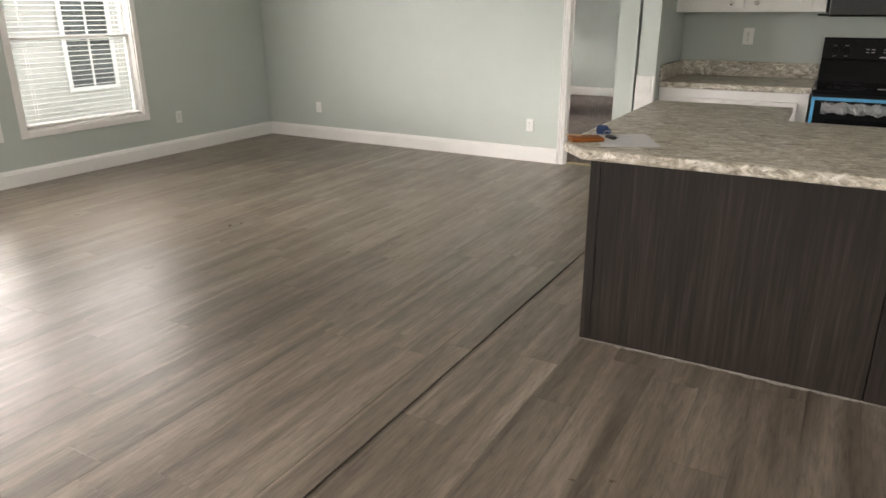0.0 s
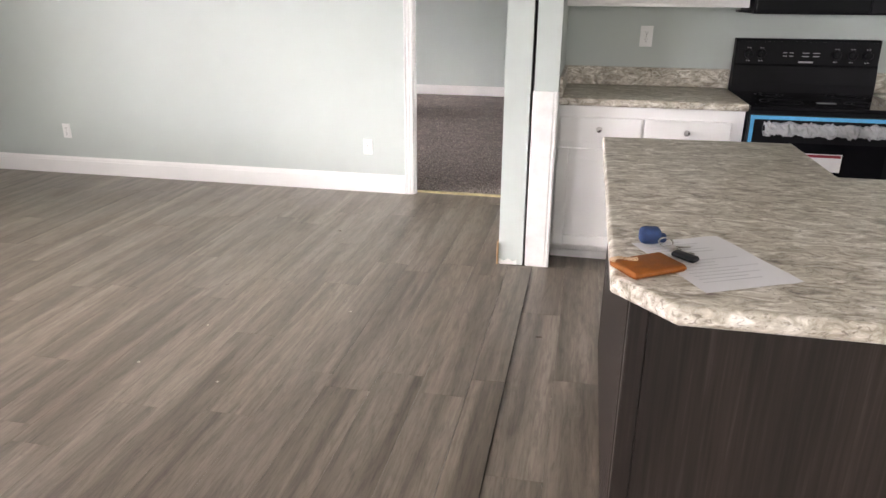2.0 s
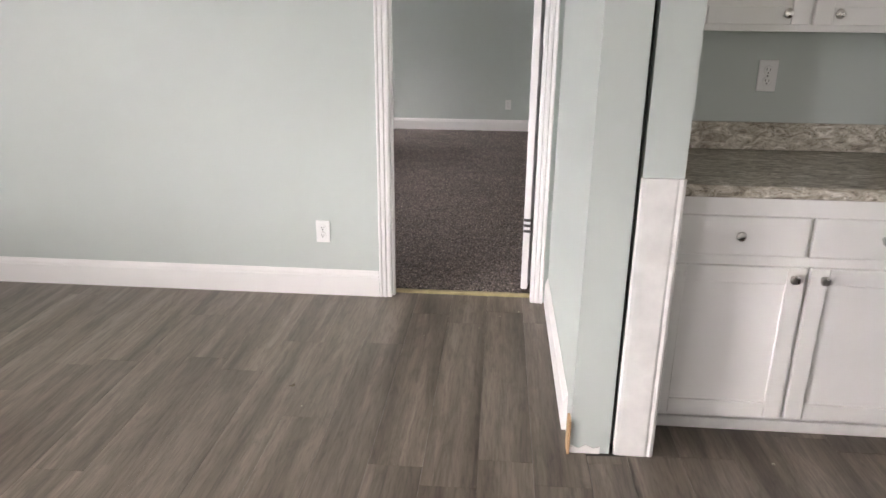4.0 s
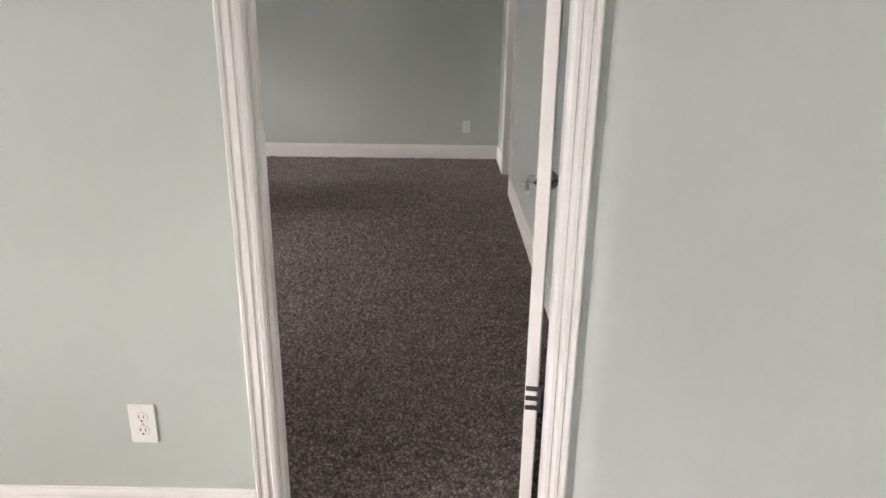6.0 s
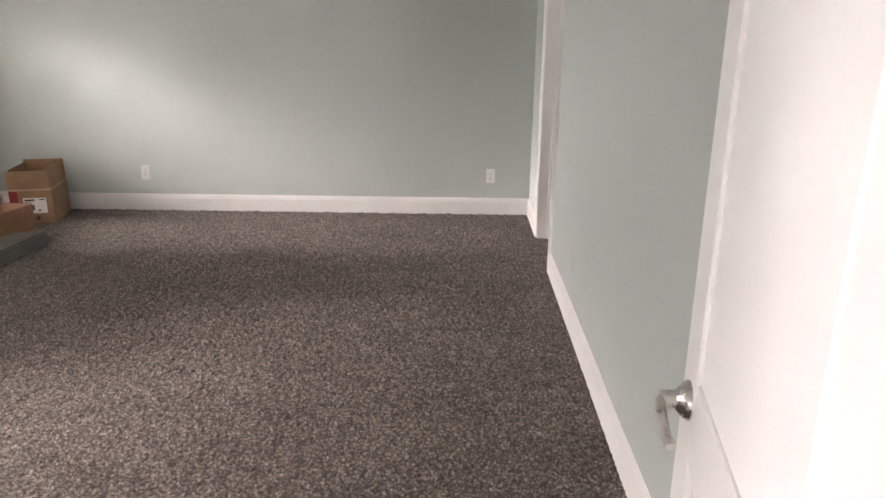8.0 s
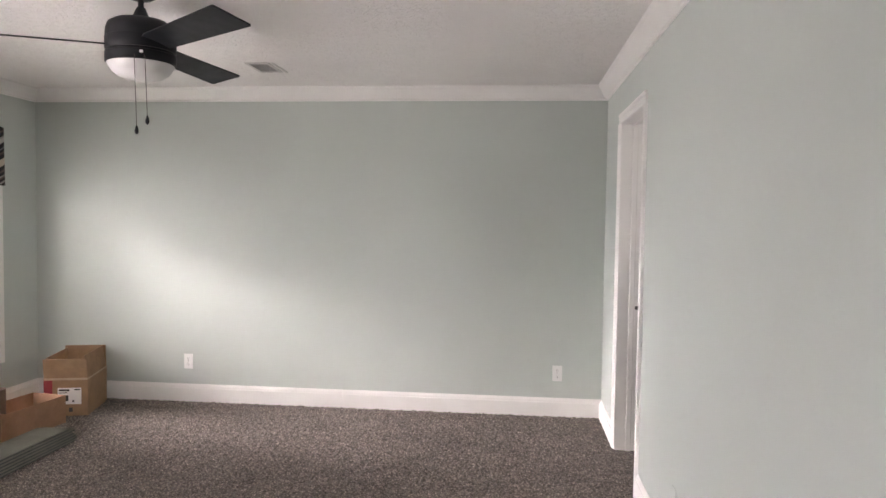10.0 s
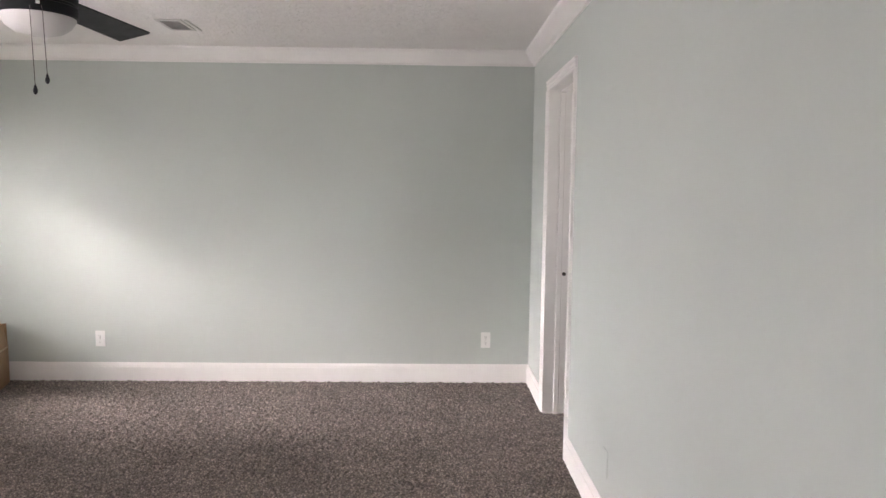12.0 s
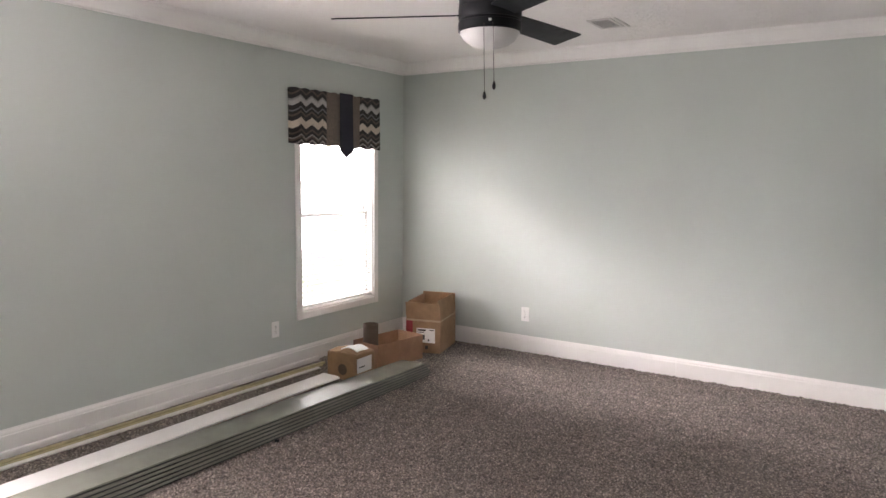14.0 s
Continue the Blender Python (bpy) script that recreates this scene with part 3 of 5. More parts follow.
# ---- outlets ----

def outlet():
    root = thing("wall_outlet", (0, 0, 0), "white duplex outlet plate on a painted wall", "outlet", "wall outlets")
    bm = bmesh.new()
    box(bm, -0.036, 0.036, -0.007, 0.0, -0.059, 0.059, 0.003, 2)
    part("plate", bm, PLASTIC, root)
    for z in (-0.020, 0.020):
        bm = bmesh.new()
        lathe(bm, [(0.0165, -0.0095), (0.0175, -0.008), (0.0175, -0.006)], (0, 0, z), "y", 20)
        face = part("receptacle", bm, PLASTIC, root, "", True)
        bm = bmesh.new()
        box(bm, -0.0075, -0.0055, -0.0105, -0.0090, z - 0.001, z + 0.009)
        box(bm, 0.0055, 0.0075, -0.0105, -0.0090, z - 0.001, z + 0.007)
        box(bm, -0.0025, 0.0025, -0.0105, -0.0090, z - 0.011, z - 0.006)
        part("slots", bm, SLOT, face, "dark outlet slots")
    bm = bmesh.new()
    lathe(bm, [(0.003, -0.0085), (0.0035, -0.0065)], (0, 0, 0), "y", 10)
    part("screw", bm, NICKEL, root, "small metal screw")
    return root


first = outlet()
first.matrix_basis = pose(-0.375, 0, 0.348)
for m in (pose(-2.959, 0, 0.355), pose(XL, -1.325, 0.362, 0, 0, 90), pose(0.613, YD, 0.342), pose(-2.262, YD, 0.336), pose(XW, 3.747, 0.333, 0, 0, 90), pose(1.527, YK, 1.206)):
    copy_thing(first, m)

bm = bmesh.new()
box(bm, -0.036, 0.036, -0.004, 0.0, -0.059, 0.059, 0.0015)
blank = solid("blank_plate", bm, WALL, "flat blank wall plate painted in the wall's sage green", "wall plate")
blank.matrix_basis = pose(XR, 3.04, 0.335, 0, 0, -90)


# ---- windows ----
def double_hung(name, x_in, y0, y1, z0, z1, label, slat_tilt, blind_bottom, gap):
    """A white double-hung window in the outer wall, with casing, sill and a horizontal blind."""
    root = thing(name, (x_in, (y0 + y1) / 2, z0), label, "window", "", "structure")
    xo, xi = x_in - WT, x_in

    def ring(nm, x0, x1, a0, a1, b0, b1, w, mat, lab=""):
        bm = bmesh.new()
        box(bm, x0, x1, a0, a0 + w, b0, b1, 0.002)
        box(bm, x0, x1, a1 - w, a1, b0, b1, 0.002)
        box(bm, x0, x1, a0 + w, a1 - w, b0, b0 + w, 0.002)
        box(bm, x0, x1, a0 + w, a1 - w, b1 - w, b1, 0.002)
        return part(nm, bm, mat, root, lab)

    ring("lining", xo + 0.005, xi - 0.001, y0 + 0.001, y1 - 0.001, z0 + 0.001, z1 - 0.001, 0.012, TRIM)
    ring("casing", xi + 0.0005, xi + 0.016, y0 - 0.050, y1 + 0.050, z0 - 0.052, z1 + 0.052, 0.054, TRIM)
    zm = z0 + (z1 - z0) * 0.47
    for nm, b0, b1, x in (("lower_sash", z0 + 0.014, zm + 0.018, xo + 0.055), ("upper_sash", zm - 0.018, z1 - 0.014, xo + 0.025)):
        sash = ring(nm, x, x + 0.028, y0 + 0.014, y1 - 0.014, b0, b1, 0.036, VINYL_FRAME)
        bm = bmesh.new()
        box(bm, x + 0.012, x + 0.016, y0 + 0.050, y1 - 0.050, b0 + 0.036, b1 - 0.036)
        pane = part("pane", bm, GLASS, sash, "clear glass pane")
        pane.visible_shadow = False
    # blind: head rail, slats, cords, bottom rail
    xb = xi - 0.032
    bm = bmesh.new()
    box(bm, xb - 0.02, xb + 0.02, y0 + 0.018, y1 - 0.018, z1 - 0.05, z1 - 0.014, 0.002)
    rail = part("head_rail", bm, BLIND, root)
    z, c, s = z1 - 0.075, math.cos(radians(slat_tilt)), math.sin(radians(slat_tilt))
    while z > blind_bottom + 0.02:
        bm = bmesh.new()
        prof = [(-0.023, -0.0006), (-0.008, 0.0022), (0.008, 0.0022), (0.023, -0.0006), (0.008, 0.0010), (-0.008, 0.0010)]
        prof = [(p * c - q * s, p * s + q * c) for p, q in prof]
        dy = 0.0015 * math.sin(z * 41.0)
        extrude(bm, prof, (xb, y0 + 0.022, z + dy), (1, 0, 0), (0, 0, 1), (0, y1 - y0 - 0.044, 0.0018 * math.sin(z * 63.0)))
        part("slat", bm, BLIND, root)
        z -= gap
    bm = bmesh.new()
    box(bm, xb - 0.022, xb + 0.022, y0 + 0.022, y1 - 0.022, blind_bottom, blind_bottom + 0.016, 0.003)
    part("bottom_rail", bm, BLIND, root)
    for f in (0.12, 0.88):
        bm = bmesh.new()
        y = y0 + (y1 - y0) * f
        for dx in (-0.022, 0.022):
            tube(bm, [(xb + dx, y, z1 - 0.05), (xb + dx, y, blind_bottom + 0.01)], 0.0012, 6)
        part("ladder_cord", bm, BLIND, root)
    bm = bmesh.new()
    tube(bm, [(xb + 0.028, y0 + 0.12, z1 - 0.05), (xb + 0.032, y0 + 0.12, z1 - 0.70)], 0.004, 8)
    part("tilt_wand", bm, BLIND, root, "clear plastic tilt wand")
    return root


double_hung("window_1", XL, *LW[0], LZ0, LZ1, "white double-hung window with a lowered white slat blind", 8, LZ0 + 0.03, 0.042)
double_hung("window_2", XL, *LW[1], LZ0, LZ1, "white double-hung window with a lowered white slat blind", 8, LZ0 + 0.03, 0.042)
double_hung("window_3", XW, *BW, BZ0, BZ1, "bright white bedroom window with open slat blind", 0, BZ0 + 0.03, 0.042)


# ---- outside ----
bm = bmesh.new()
box(bm, -600, 600, -600, 600, -1.0, -0.75)
structure("ground", bm, GRASS_DARK, "green lawn reaching to the horizon")
bm = bmesh.new()
box(bm, -17.5, -12.0, -300, 300, -0.76, -0.735)
structure("road", bm, ASPHALT, "grey asphalt road outside")


def overcast():
    m, nt, bs = material("overcast_sky")
    bs.inputs["Base Color"].default_value = (0, 0, 0, 1)
    bs.inputs["Emission Color"].default_value = (0.95, 0.98, 1.0, 1)
    bs.inputs["Emission Strength"].default_value = 2.8
    bm = bmesh.new()
    box(bm, -140.5, -140, -400, 400, -0.75, 27.5)
    return structure("backdrop", bm, m, "white overcast sky in the distance")


overcast()


def house(x, y0, y1, h, wins, label):
    """A white-sided house whose front faces +x."""
    root = thing("house", (x - 4, (y0 + y1) / 2, -0.75), label, "house")
    bm = bmesh.new()
    box(bm, x - 8, x, y0, y1, -0.75, h)
    part("wall", bm, SIDING_WHITE, root)
    bm = bmesh.new()
    z = -0.6
    while z < h - 0.02:
        extrude(bm, [(0, 0), (0.022, 0), (0.004, 0.125), (0, 0.125)], (x, y0, z), (1, 0, 0), (0, 0, 1), (0, y1 - y0, 0))
        z += 0.125
    part("siding", bm, SIDING_WHITE, root)
    bm = bmesh.new()
    extrude(bm, [(-8.5, 0), (0.45, 0), (0.45, 0.12), (-4, 2.1), (-8.5, 0.12)], (x, y0 - 0.3, h), (1, 0, 0), (0, 0, 1), (0, y1 - y0 + 0.6, 0))
    part("roof", bm, ROOF, root)
    for a, b, c, d in wins:
        bm = bmesh.new()
        for q in ((a - 0.07, a, c - 0.07, d + 0.07), (b, b + 0.07, c - 0.07, d + 0.07), (a, b, c - 0.07, c), (a, b, d, d + 0.07), (a, b, (c + d) / 2 - 0.03, (c + d) / 2 + 0.03), ((a + b) / 2 - 0.015, (a + b) / 2 + 0.015, c, d)):
            box(bm, x + 0.024, x + 0.06, q[0], q[1], q[2], q[3])
        win = part("window", bm, VINYL_FRAME, root)
        bm = bmesh.new()
        box(bm, x + 0.026, x + 0.036, a, b, c, d)
        part("pane", bm, DARK_PANE, win)
    return root


house(-8.4, -4.5, 1.95, 2.6, [(0.55, 1.30, 0.25, 1.75), (-2.6, -1.8, 0.25, 1.75)], "neighbouring white-sided house with dark windows")

# ---- partition end ----
bm = bmesh.new()
extrude(bm, [(0, 0), (0.134, 0), (0.134, 0.004), (0.130, 0.010), (0.122, 0.013), (0.112, 0.009), (0.104, 0.012), (0.018, 0.012), (0.006, 0.010), (0, 0.004)], (0.938, -1.286, 0.0), (1, 0, 0), (0, -1, 0), (0, 0, 0.965))
solid("trim_board", bm, TRIM_WORN, "white moulded trim board leaning on the wall end", "trim board")
bm = bmesh.new()
box(bm, 0.780, 0.7895, -1.310, -1.255, 0.0, 0.13, 0.002)
solid("wood_strip", bm, RAW_WOOD, "short raw wooden strip at the wall end", "wood strip")
bm = bmesh.new()
extrude(bm, [(0, 0), (0.10, 0), (0.10, 0.028), (0.078, 0.02), (0.052, 0.034), (0.028, 0.018), (0, 0.03)], (0.793, -1.2925, 0.0), (1, 0, 0), (0, 0, 1), (0, -0.004, 0))
solid("torn_edge", bm, TRIM_WORN, "torn white paper edge at the foot of the wall end", "torn paper")


# ---- kitchen ----
ORIGIN, KB = Vector((0.066, -0.105, 0)), -0.425
def knob(parent, x, y, z):
    bm = bmesh.new()
    lathe(bm, [(0.008, -0.001), (0.006, -0.010), (0.013, -0.016), (0.0165, -0.022), (0.014, -0.028), (0.006, -0.031)][::-1], (x, y, z), "y", 20)
    return part("knob", bm, NICKEL, parent, "round satin nickel knob", True)


def shaker_door(name, parent, x0, x1, y, z0, z1, w=0.058):
    bm = bmesh.new()
    box(bm, x0 + w - 0.004, x1 - w + 0.004, y - 0.010, y - 0.001, z0 + w - 0.004, z1 - w + 0.004)
    door = part(name, bm, CABINET, parent)
    for nm, q in (("stile", (x0, x0 + w, z0, z1)), ("stile", (x1 - w, x1, z0, z1)), ("rail", (x0 + w + 0.0006, x1 - w - 0.0006, z0, z0 + w)), ("rail", (x0 + w + 0.0006, x1 - w - 0.0006, z1 - w, z1))):
        bm = bmesh.new()
        box(bm, q[0], q[1], y - 0.020, y - 0.001, q[2], q[3], 0.002)
        part(nm, bm, CABINET, door)
    return door


def base_cabinet(x0, x1, yf, drawers, doors, label):
    root = thing("base_cabinet", ((x0 + x1) / 2, (yf + KB) / 2, 0), label, "cabinet", "kitchen base cabinets")
    bm = bmesh.new()
    box(bm, x0, x1, yf, KB - 0.002, 0.085, 0.880, 0.0015)
    part("body", bm, CABINET, root)
    bm = bmesh.new()
    box(bm, x0 + 0.001, x1 - 0.001, yf + 0.065, KB - 0.004, 0.0, 0.085)
    part("toe_kick", bm, TRIM_WORN, root)
    bm = bmesh.new()
    box(bm, x0 + 0.001, x1 - 0.001, yf + 0.048, yf + 0.062, 0.0, 0.045, 0.003)
    part("shoe_strip", bm, TRIM_WORN, root)
    for a, b, k in drawers:
        bm = bmesh.new()
        box(bm, a, b, yf - 0.019, yf - 0.001, 0.690, 0.822, 0.004, 2)
        front = part("drawer_front", bm, CABINET, root)
        knob(front, k, yf - 0.019, 0.762)
    for a, b, k in doors:
        d = shaker_door("door", root, a, b, yf, 0.098, 0.655)
        knob(d, k, yf - 0.020, 0.622)
    return root


base_cabinet(1.002, 1.945, -1.045, [(1.015, 1.440, 1.223), (1.452, 1.885, 1.667)], [(1.012, 1.452, 1.412), (1.466, 1.892, 1.505)], "white painted base cabinet with two drawers and two doors")
base_cabinet(2.735, 3.70, -1.045, [(2.775, 3.20, 2.99), (3.21, 3.66, 3.43)], [(2.775, 3.20, 3.165), (3.21, 3.66, 3.25)], "white painted base cabinet beside the range")


def counter(name, outline, z0, z1, label):
    """A thick laminate top with rolled edges."""
    bm = bmesh.new()
    lo = [bm.verts.new((x, y, z0)) for x, y in outline]
    hi = [bm.verts.new((x, y, z1)) for x, y in outline]
    n = len(outline)
    bm.faces.new(hi)
    bm.faces.new(lo[::-1])
    for i in range(n):
        bm.faces.new((lo[i], lo[(i + 1) % n], hi[(i + 1) % n], hi[i]))
    bmesh.ops.recalc_face_normals(bm, faces=bm.faces)
    es = [e for e in bm.edges if abs(e.verts[0].co.z - e.verts[1].co.z) < 1e-5]
    bmesh.ops.bevel(bm, geom=es, offset=0.011, segments=4, affect="EDGES", profile=0.5)
    xs, ys = [p[0] for p in outline], [p[1] for p in outline]
    root = thing(name, (sum(xs) / n, sum(ys) / n, z0), label, "countertop")
    part("laminate_slab", bm, LAMINATE, root, "", True)
    bm = bmesh.new()
    box(bm, min(xs) + 0.15, max(xs) - 0.02, min(ys) + 0.30, max(ys) - 0.02 if n == 4 else -2.70, z0 - 0.0005, z0 + 0.004)
    part("underside_board", bm, RAW_WOOD, root, "raw board under the laminate")
    return root


def splash(x0, x1, y0, y1, label):
    bm = bmesh.new()
    box(bm, x0, x1, y0, y1, 0.923, 1.030, 0.004, 2)
    solid("backsplash", bm, LAMINATE_EDGE, label, "backsplash")


counter("countertop", [(1.002, KB - 0.001), (1.002, -1.068), (1.952, -1.068), (1.952, KB - 0.001)], 0.881, 0.922, "grey-beige stone-look laminate countertop on white cabinet")
counter("countertop", [(2.722, KB - 0.001), (2.722, -1.068), (3.72, -1.068), (3.72, KB - 0.001)], 0.881, 0.922, "grey-beige stone-look laminate countertop beside the range")
splash(1.021, 1.952, KB - 0.020, KB - 0.001, "stone-look laminate backsplash against the kitchen wall")
splash(1.001, 1.020, -1.07, KB - 0.001, "short stone-look side splash against the partition")
splash(2.722, 3.72, KB - 0.020, KB - 0.001, "stone-look laminate backsplash beside the range")


def upper_cabinet(x0, x1, z0, z1, splits, knobs, label):
    root = thing("wall_cabinet", ((x0 + x1) / 2, KB - 0.16, z0), label, "cabinet", "kitchen wall cabinets")
    bm = bmesh.new()
    box(bm, x0, x1, KB - 0.32, KB - 0.002, z0, z1, 0.002)
    part("body", bm, CABINET, root)
    for (a, b), k in zip(splits, knobs):
        d = shaker_door("door", root, a, b, KB - 0.32, z0 + 0.022, z1 - 0.02)
        knob(d, k, KB - 0.34, z0 + 0.058)
    return root


upper_cabinet(1.002, 1.945, 1.374, 2.12, [(1.06, 1.445), (1.46, 1.86)], [1.370, 1.530], "white painted wall cabinet with two doors")
upper_cabinet(2.735, 3.70, 1.374, 2.12, [(2.77, 3.205), (3.215, 3.66)], [3.165, 3.255], "white painted wall cabinet beside the microwave")


def microwave():
    root = thing("microwave", (2.337, KB - 0.2, 1.335), "black over-the-range microwave under the wall cabinets", "microwave")
    bm = bmesh.new()
    box(bm, 1.962, 2.712, KB - 0.37, KB - 0.002, 1.345, 1.75, 0.004)
    part("body", bm, BLACK, root)
    bm = bmesh.new()
    box(bm, 1.966, 2.50, KB - 0.40, KB - 0.371, 1.352, 1.745, 0.006, 2)
    part("door", bm, GLASS_BLACK, root)
    bm = bmesh.new()
    box(bm, 2.504, 2.708, KB - 0.395, KB - 0.371, 1.352, 1.745, 0.004)
    part("control_panel", bm, BLACK, root)
    bm = bmesh.new()
    box(bm, 1.90, 2.06, KB - 0.30, KB - 0.20, 1.350, 1.361, 0.003)
    part("underside_vent", bm, BLACK_MATT, root)


microwave()


def kitchen_range():
    root = thing("range", (2.337, -0.76, 0), "black electric range with glass cooktop and protective film", "range")
    x0, x1, yf = 1.956, 2.712, -1.095
    bm = bmesh.new()
    box(bm, x0, x1, yf + 0.03, KB - 0.012, 0.02, 0.895, 0.004)
    part("body", bm, BLACK, root)
    for x in (x0 + 0.05, x1 - 0.05):
        for y in (yf + 0.08, KB - 0.06):
            bm = bmesh.new()
            lathe(bm, [(0.016, 0), (0.016, 0.03)], (x, y, 0), "z", 12)
            part("foot", bm, BLACK_MATT, root)
    bm = bmesh.new()
    box(bm, x0 - 0.003, x1 + 0.003, yf - 0.005, KB - 0.075, 0.896, 0.916, 0.006, 3)
    top = part("cooktop", bm, GLASS_BLACK, root, "glossy black ceramic cooktop")
    for x, y, r in ((2.14, -0.90, 0.105), (2.53, -0.90, 0.085), (2.14, -0.62, 0.075), (2.53, -0.62, 0.10)):
        bm = bmesh.new()
        for q in (r, r * 0.62):
            n = 48
            ra = [bm.verts.new((x + q * math.cos(2 * math.pi * i / n), y + q * math.sin(2 * math.pi * i / n), 0.9165)) for i in range(n)]
            rb = [bm.verts.new((x + (q - 0.003) * math.cos(2 * math.pi * i / n), y + (q - 0.003) * math.sin(2 * math.pi * i / n), 0.9165)) for i in range(n)]
            for i in range(n):
                bm.faces.new((ra[i], ra[(i + 1) % n], rb[(i + 1) % n], rb[i]))
        part("burner_ring", bm, RING_PRINT, top, "faint grey burner ring")
    bm = bmesh.new()
    box(bm, 2.31, 2.40, -0.93, -0.89, 0.9165, 0.9172)
    part("sticker", bm, GREY_PRINT, top, "grey sticker on the cooktop")
    # backguard with a sloping face
    bm = bmesh.new()
    extrude(bm, [(0, 0), (0.075, 0), (0.075, 0.06), (0.060, 0.155), (0.052, 0.165), (0.046, 0.292), (0.038, 0.302), (0, 0.302)], (x0, KB - 0.004, 0.905), (0, -1, 0), (0, 0, 1), (x1 - x0, 0, 0))
    guard = part("backguard", bm, BLACK, root)
    bm = bmesh.new()
    extrude(bm, [(0.0535, 0.168), (0.056, 0.168), (0.050, 0.287), (0.0475, 0.287)], (x0 + 0.015, KB - 0.004, 0.905), (0, -1, 0), (0, 0, 1), (x1 - x0 - 0.03, 0, 0))
    panel = part("control_panel", bm, BLACK, root, "glossy black control panel")
    for x in (2.030, 2.098, 2.49, 2.572, 2.650):
        bm = bmesh.new()
        lathe(bm, [(0.020, -0.026), (0.023, -0.021), (0.026, 0.0)], (x, KB - 0.056, 1.125), "y", 24)
        box(bm, x - 0.004, x + 0.004, KB - 0.086, KB - 0.078, 1.107, 1.143, 0.0015)
        k = part("control_knob", bm, BLACK, panel, "black control knob", False)
    for x, w in ((2.030, 0.012), (2.098, 0.012), (2.24, 0.03), (2.36, 0.05), (2.49, 0.012), (2.572, 0.012), (2.650, 0.012)):
        for dz in ((-0.040, -0.036), (0.030, 0.034)) if w < 0.02 else ((-0.012, -0.008), (0.006, 0.010)):
            for s in (-1, 1):
                bm = bmesh.new()
                box(bm, x + s * w * 0.55 - w * 0.35, x + s * w * 0.55 + w * 0.35, KB - 0.0595, KB - 0.0570, 1.125 + dz[0], 1.125 + dz[1])
                part("marking", bm, GREY_PRINT, panel, "small grey control marking")
    bm = bmesh.new()
    box(bm, 2.30, 2.375, KB - 0.063, KB - 0.0605, 1.080, 1.088)
    part("nameplate", bm, LOGO, panel, "small pale nameplate bar")
    # oven door, window, handle in film, tape
    bm = bmesh.new()
    box(bm, x0 + 0.004, x1 - 0.004, yf - 0.002, yf + 0.028, 0.20, 0.872, 0.006, 2)
    door = part("oven_door", bm, BLACK, root)
    bm = bmesh.new()
    box(bm, x0 + 0.10, x1 - 0.10, yf - 0.005, yf - 0.0022, 0.34, 0.74, 0.001)
    part("oven_window", bm, GLASS_BLACK, door, "dark oven window")
    bm = bmesh.new()
    tube(bm, [(x0 + 0.06, yf - 0.040, 0.815), (x1 - 0.06, yf - 0.040, 0.815)], 0.013, 14)
    for x in (x0 + 0.08, x1 - 0.08):
        tube(bm, [(x, yf - 0.002, 0.815), (x, yf - 0.036, 0.815)], 0.011, 10)
    handle = part("handle", bm, BLACK, door, "black bar handle", True)
    bm = bmesh.new()
    n, seg = 60, 14
    rings = []
    rng = random.Random(5)
    for i in range(n):
        x = x0 + 0.065 + (x1 - x0 - 0.13) * i / (n - 1)
        ring = []
        for k in range(seg):
            a = 2 * math.pi * k / seg
            r = 0.020 + 0.010 * rng.random() * (1.0 + 0.5 * math.sin(i * 0.7))
            ring.append(bm.verts.new((x, yf - 0.040 + min(0.033, r * math.cos(a)), 0.812 + 1.25 * r * math.sin(a))))
        rings.append(ring)
    for a, b in zip(rings, rings[1:]):
        for k in range(seg):
            bm.faces.new((a[k], a[(k + 1) % seg], b[(k + 1) % seg], b[k]))
    part("protective_film", bm, FILM, handle, "crinkled clear plastic film")
    for nm, q in (("tape", (x0 + 0.004, x1 - 0.004, 0.853, 0.872)), ("tape", (x0 + 0.006, x0 + 0.024, 0.60, 0.853)), ("tape", (x1 - 0.030, x1 - 0.006, 0.50, 0.853))):
        bm = bmesh.new()
        box(bm, q[0], q[1], yf - 0.0045, yf - 0.0022, q[2], q[3])
        part(nm, bm, TAPE, door, "blue protective tape")
    bm = bmesh.new()
    box(bm, 2.23, 2.417, yf - 0.0065, yf - 0.0052, 0.60, 0.69)
    st = part("energy_sticker", bm, STICKER, door, "white sticker with a red band")
    bm = bmesh.new()
    box(bm, 2.235, 2.412, yf - 0.0075, yf - 0.0066, 0.672, 0.686)
    part("red_band", bm, RED, st)
    bm = bmesh.new()
    box(bm, x0 + 0.004, x1 - 0.004, yf, yf + 0.028, 0.035, 0.192, 0.006, 2)
    part("drawer", bm, BLACK, root)


kitchen_range()


ORIGIN = Vector((0, 0, 0))


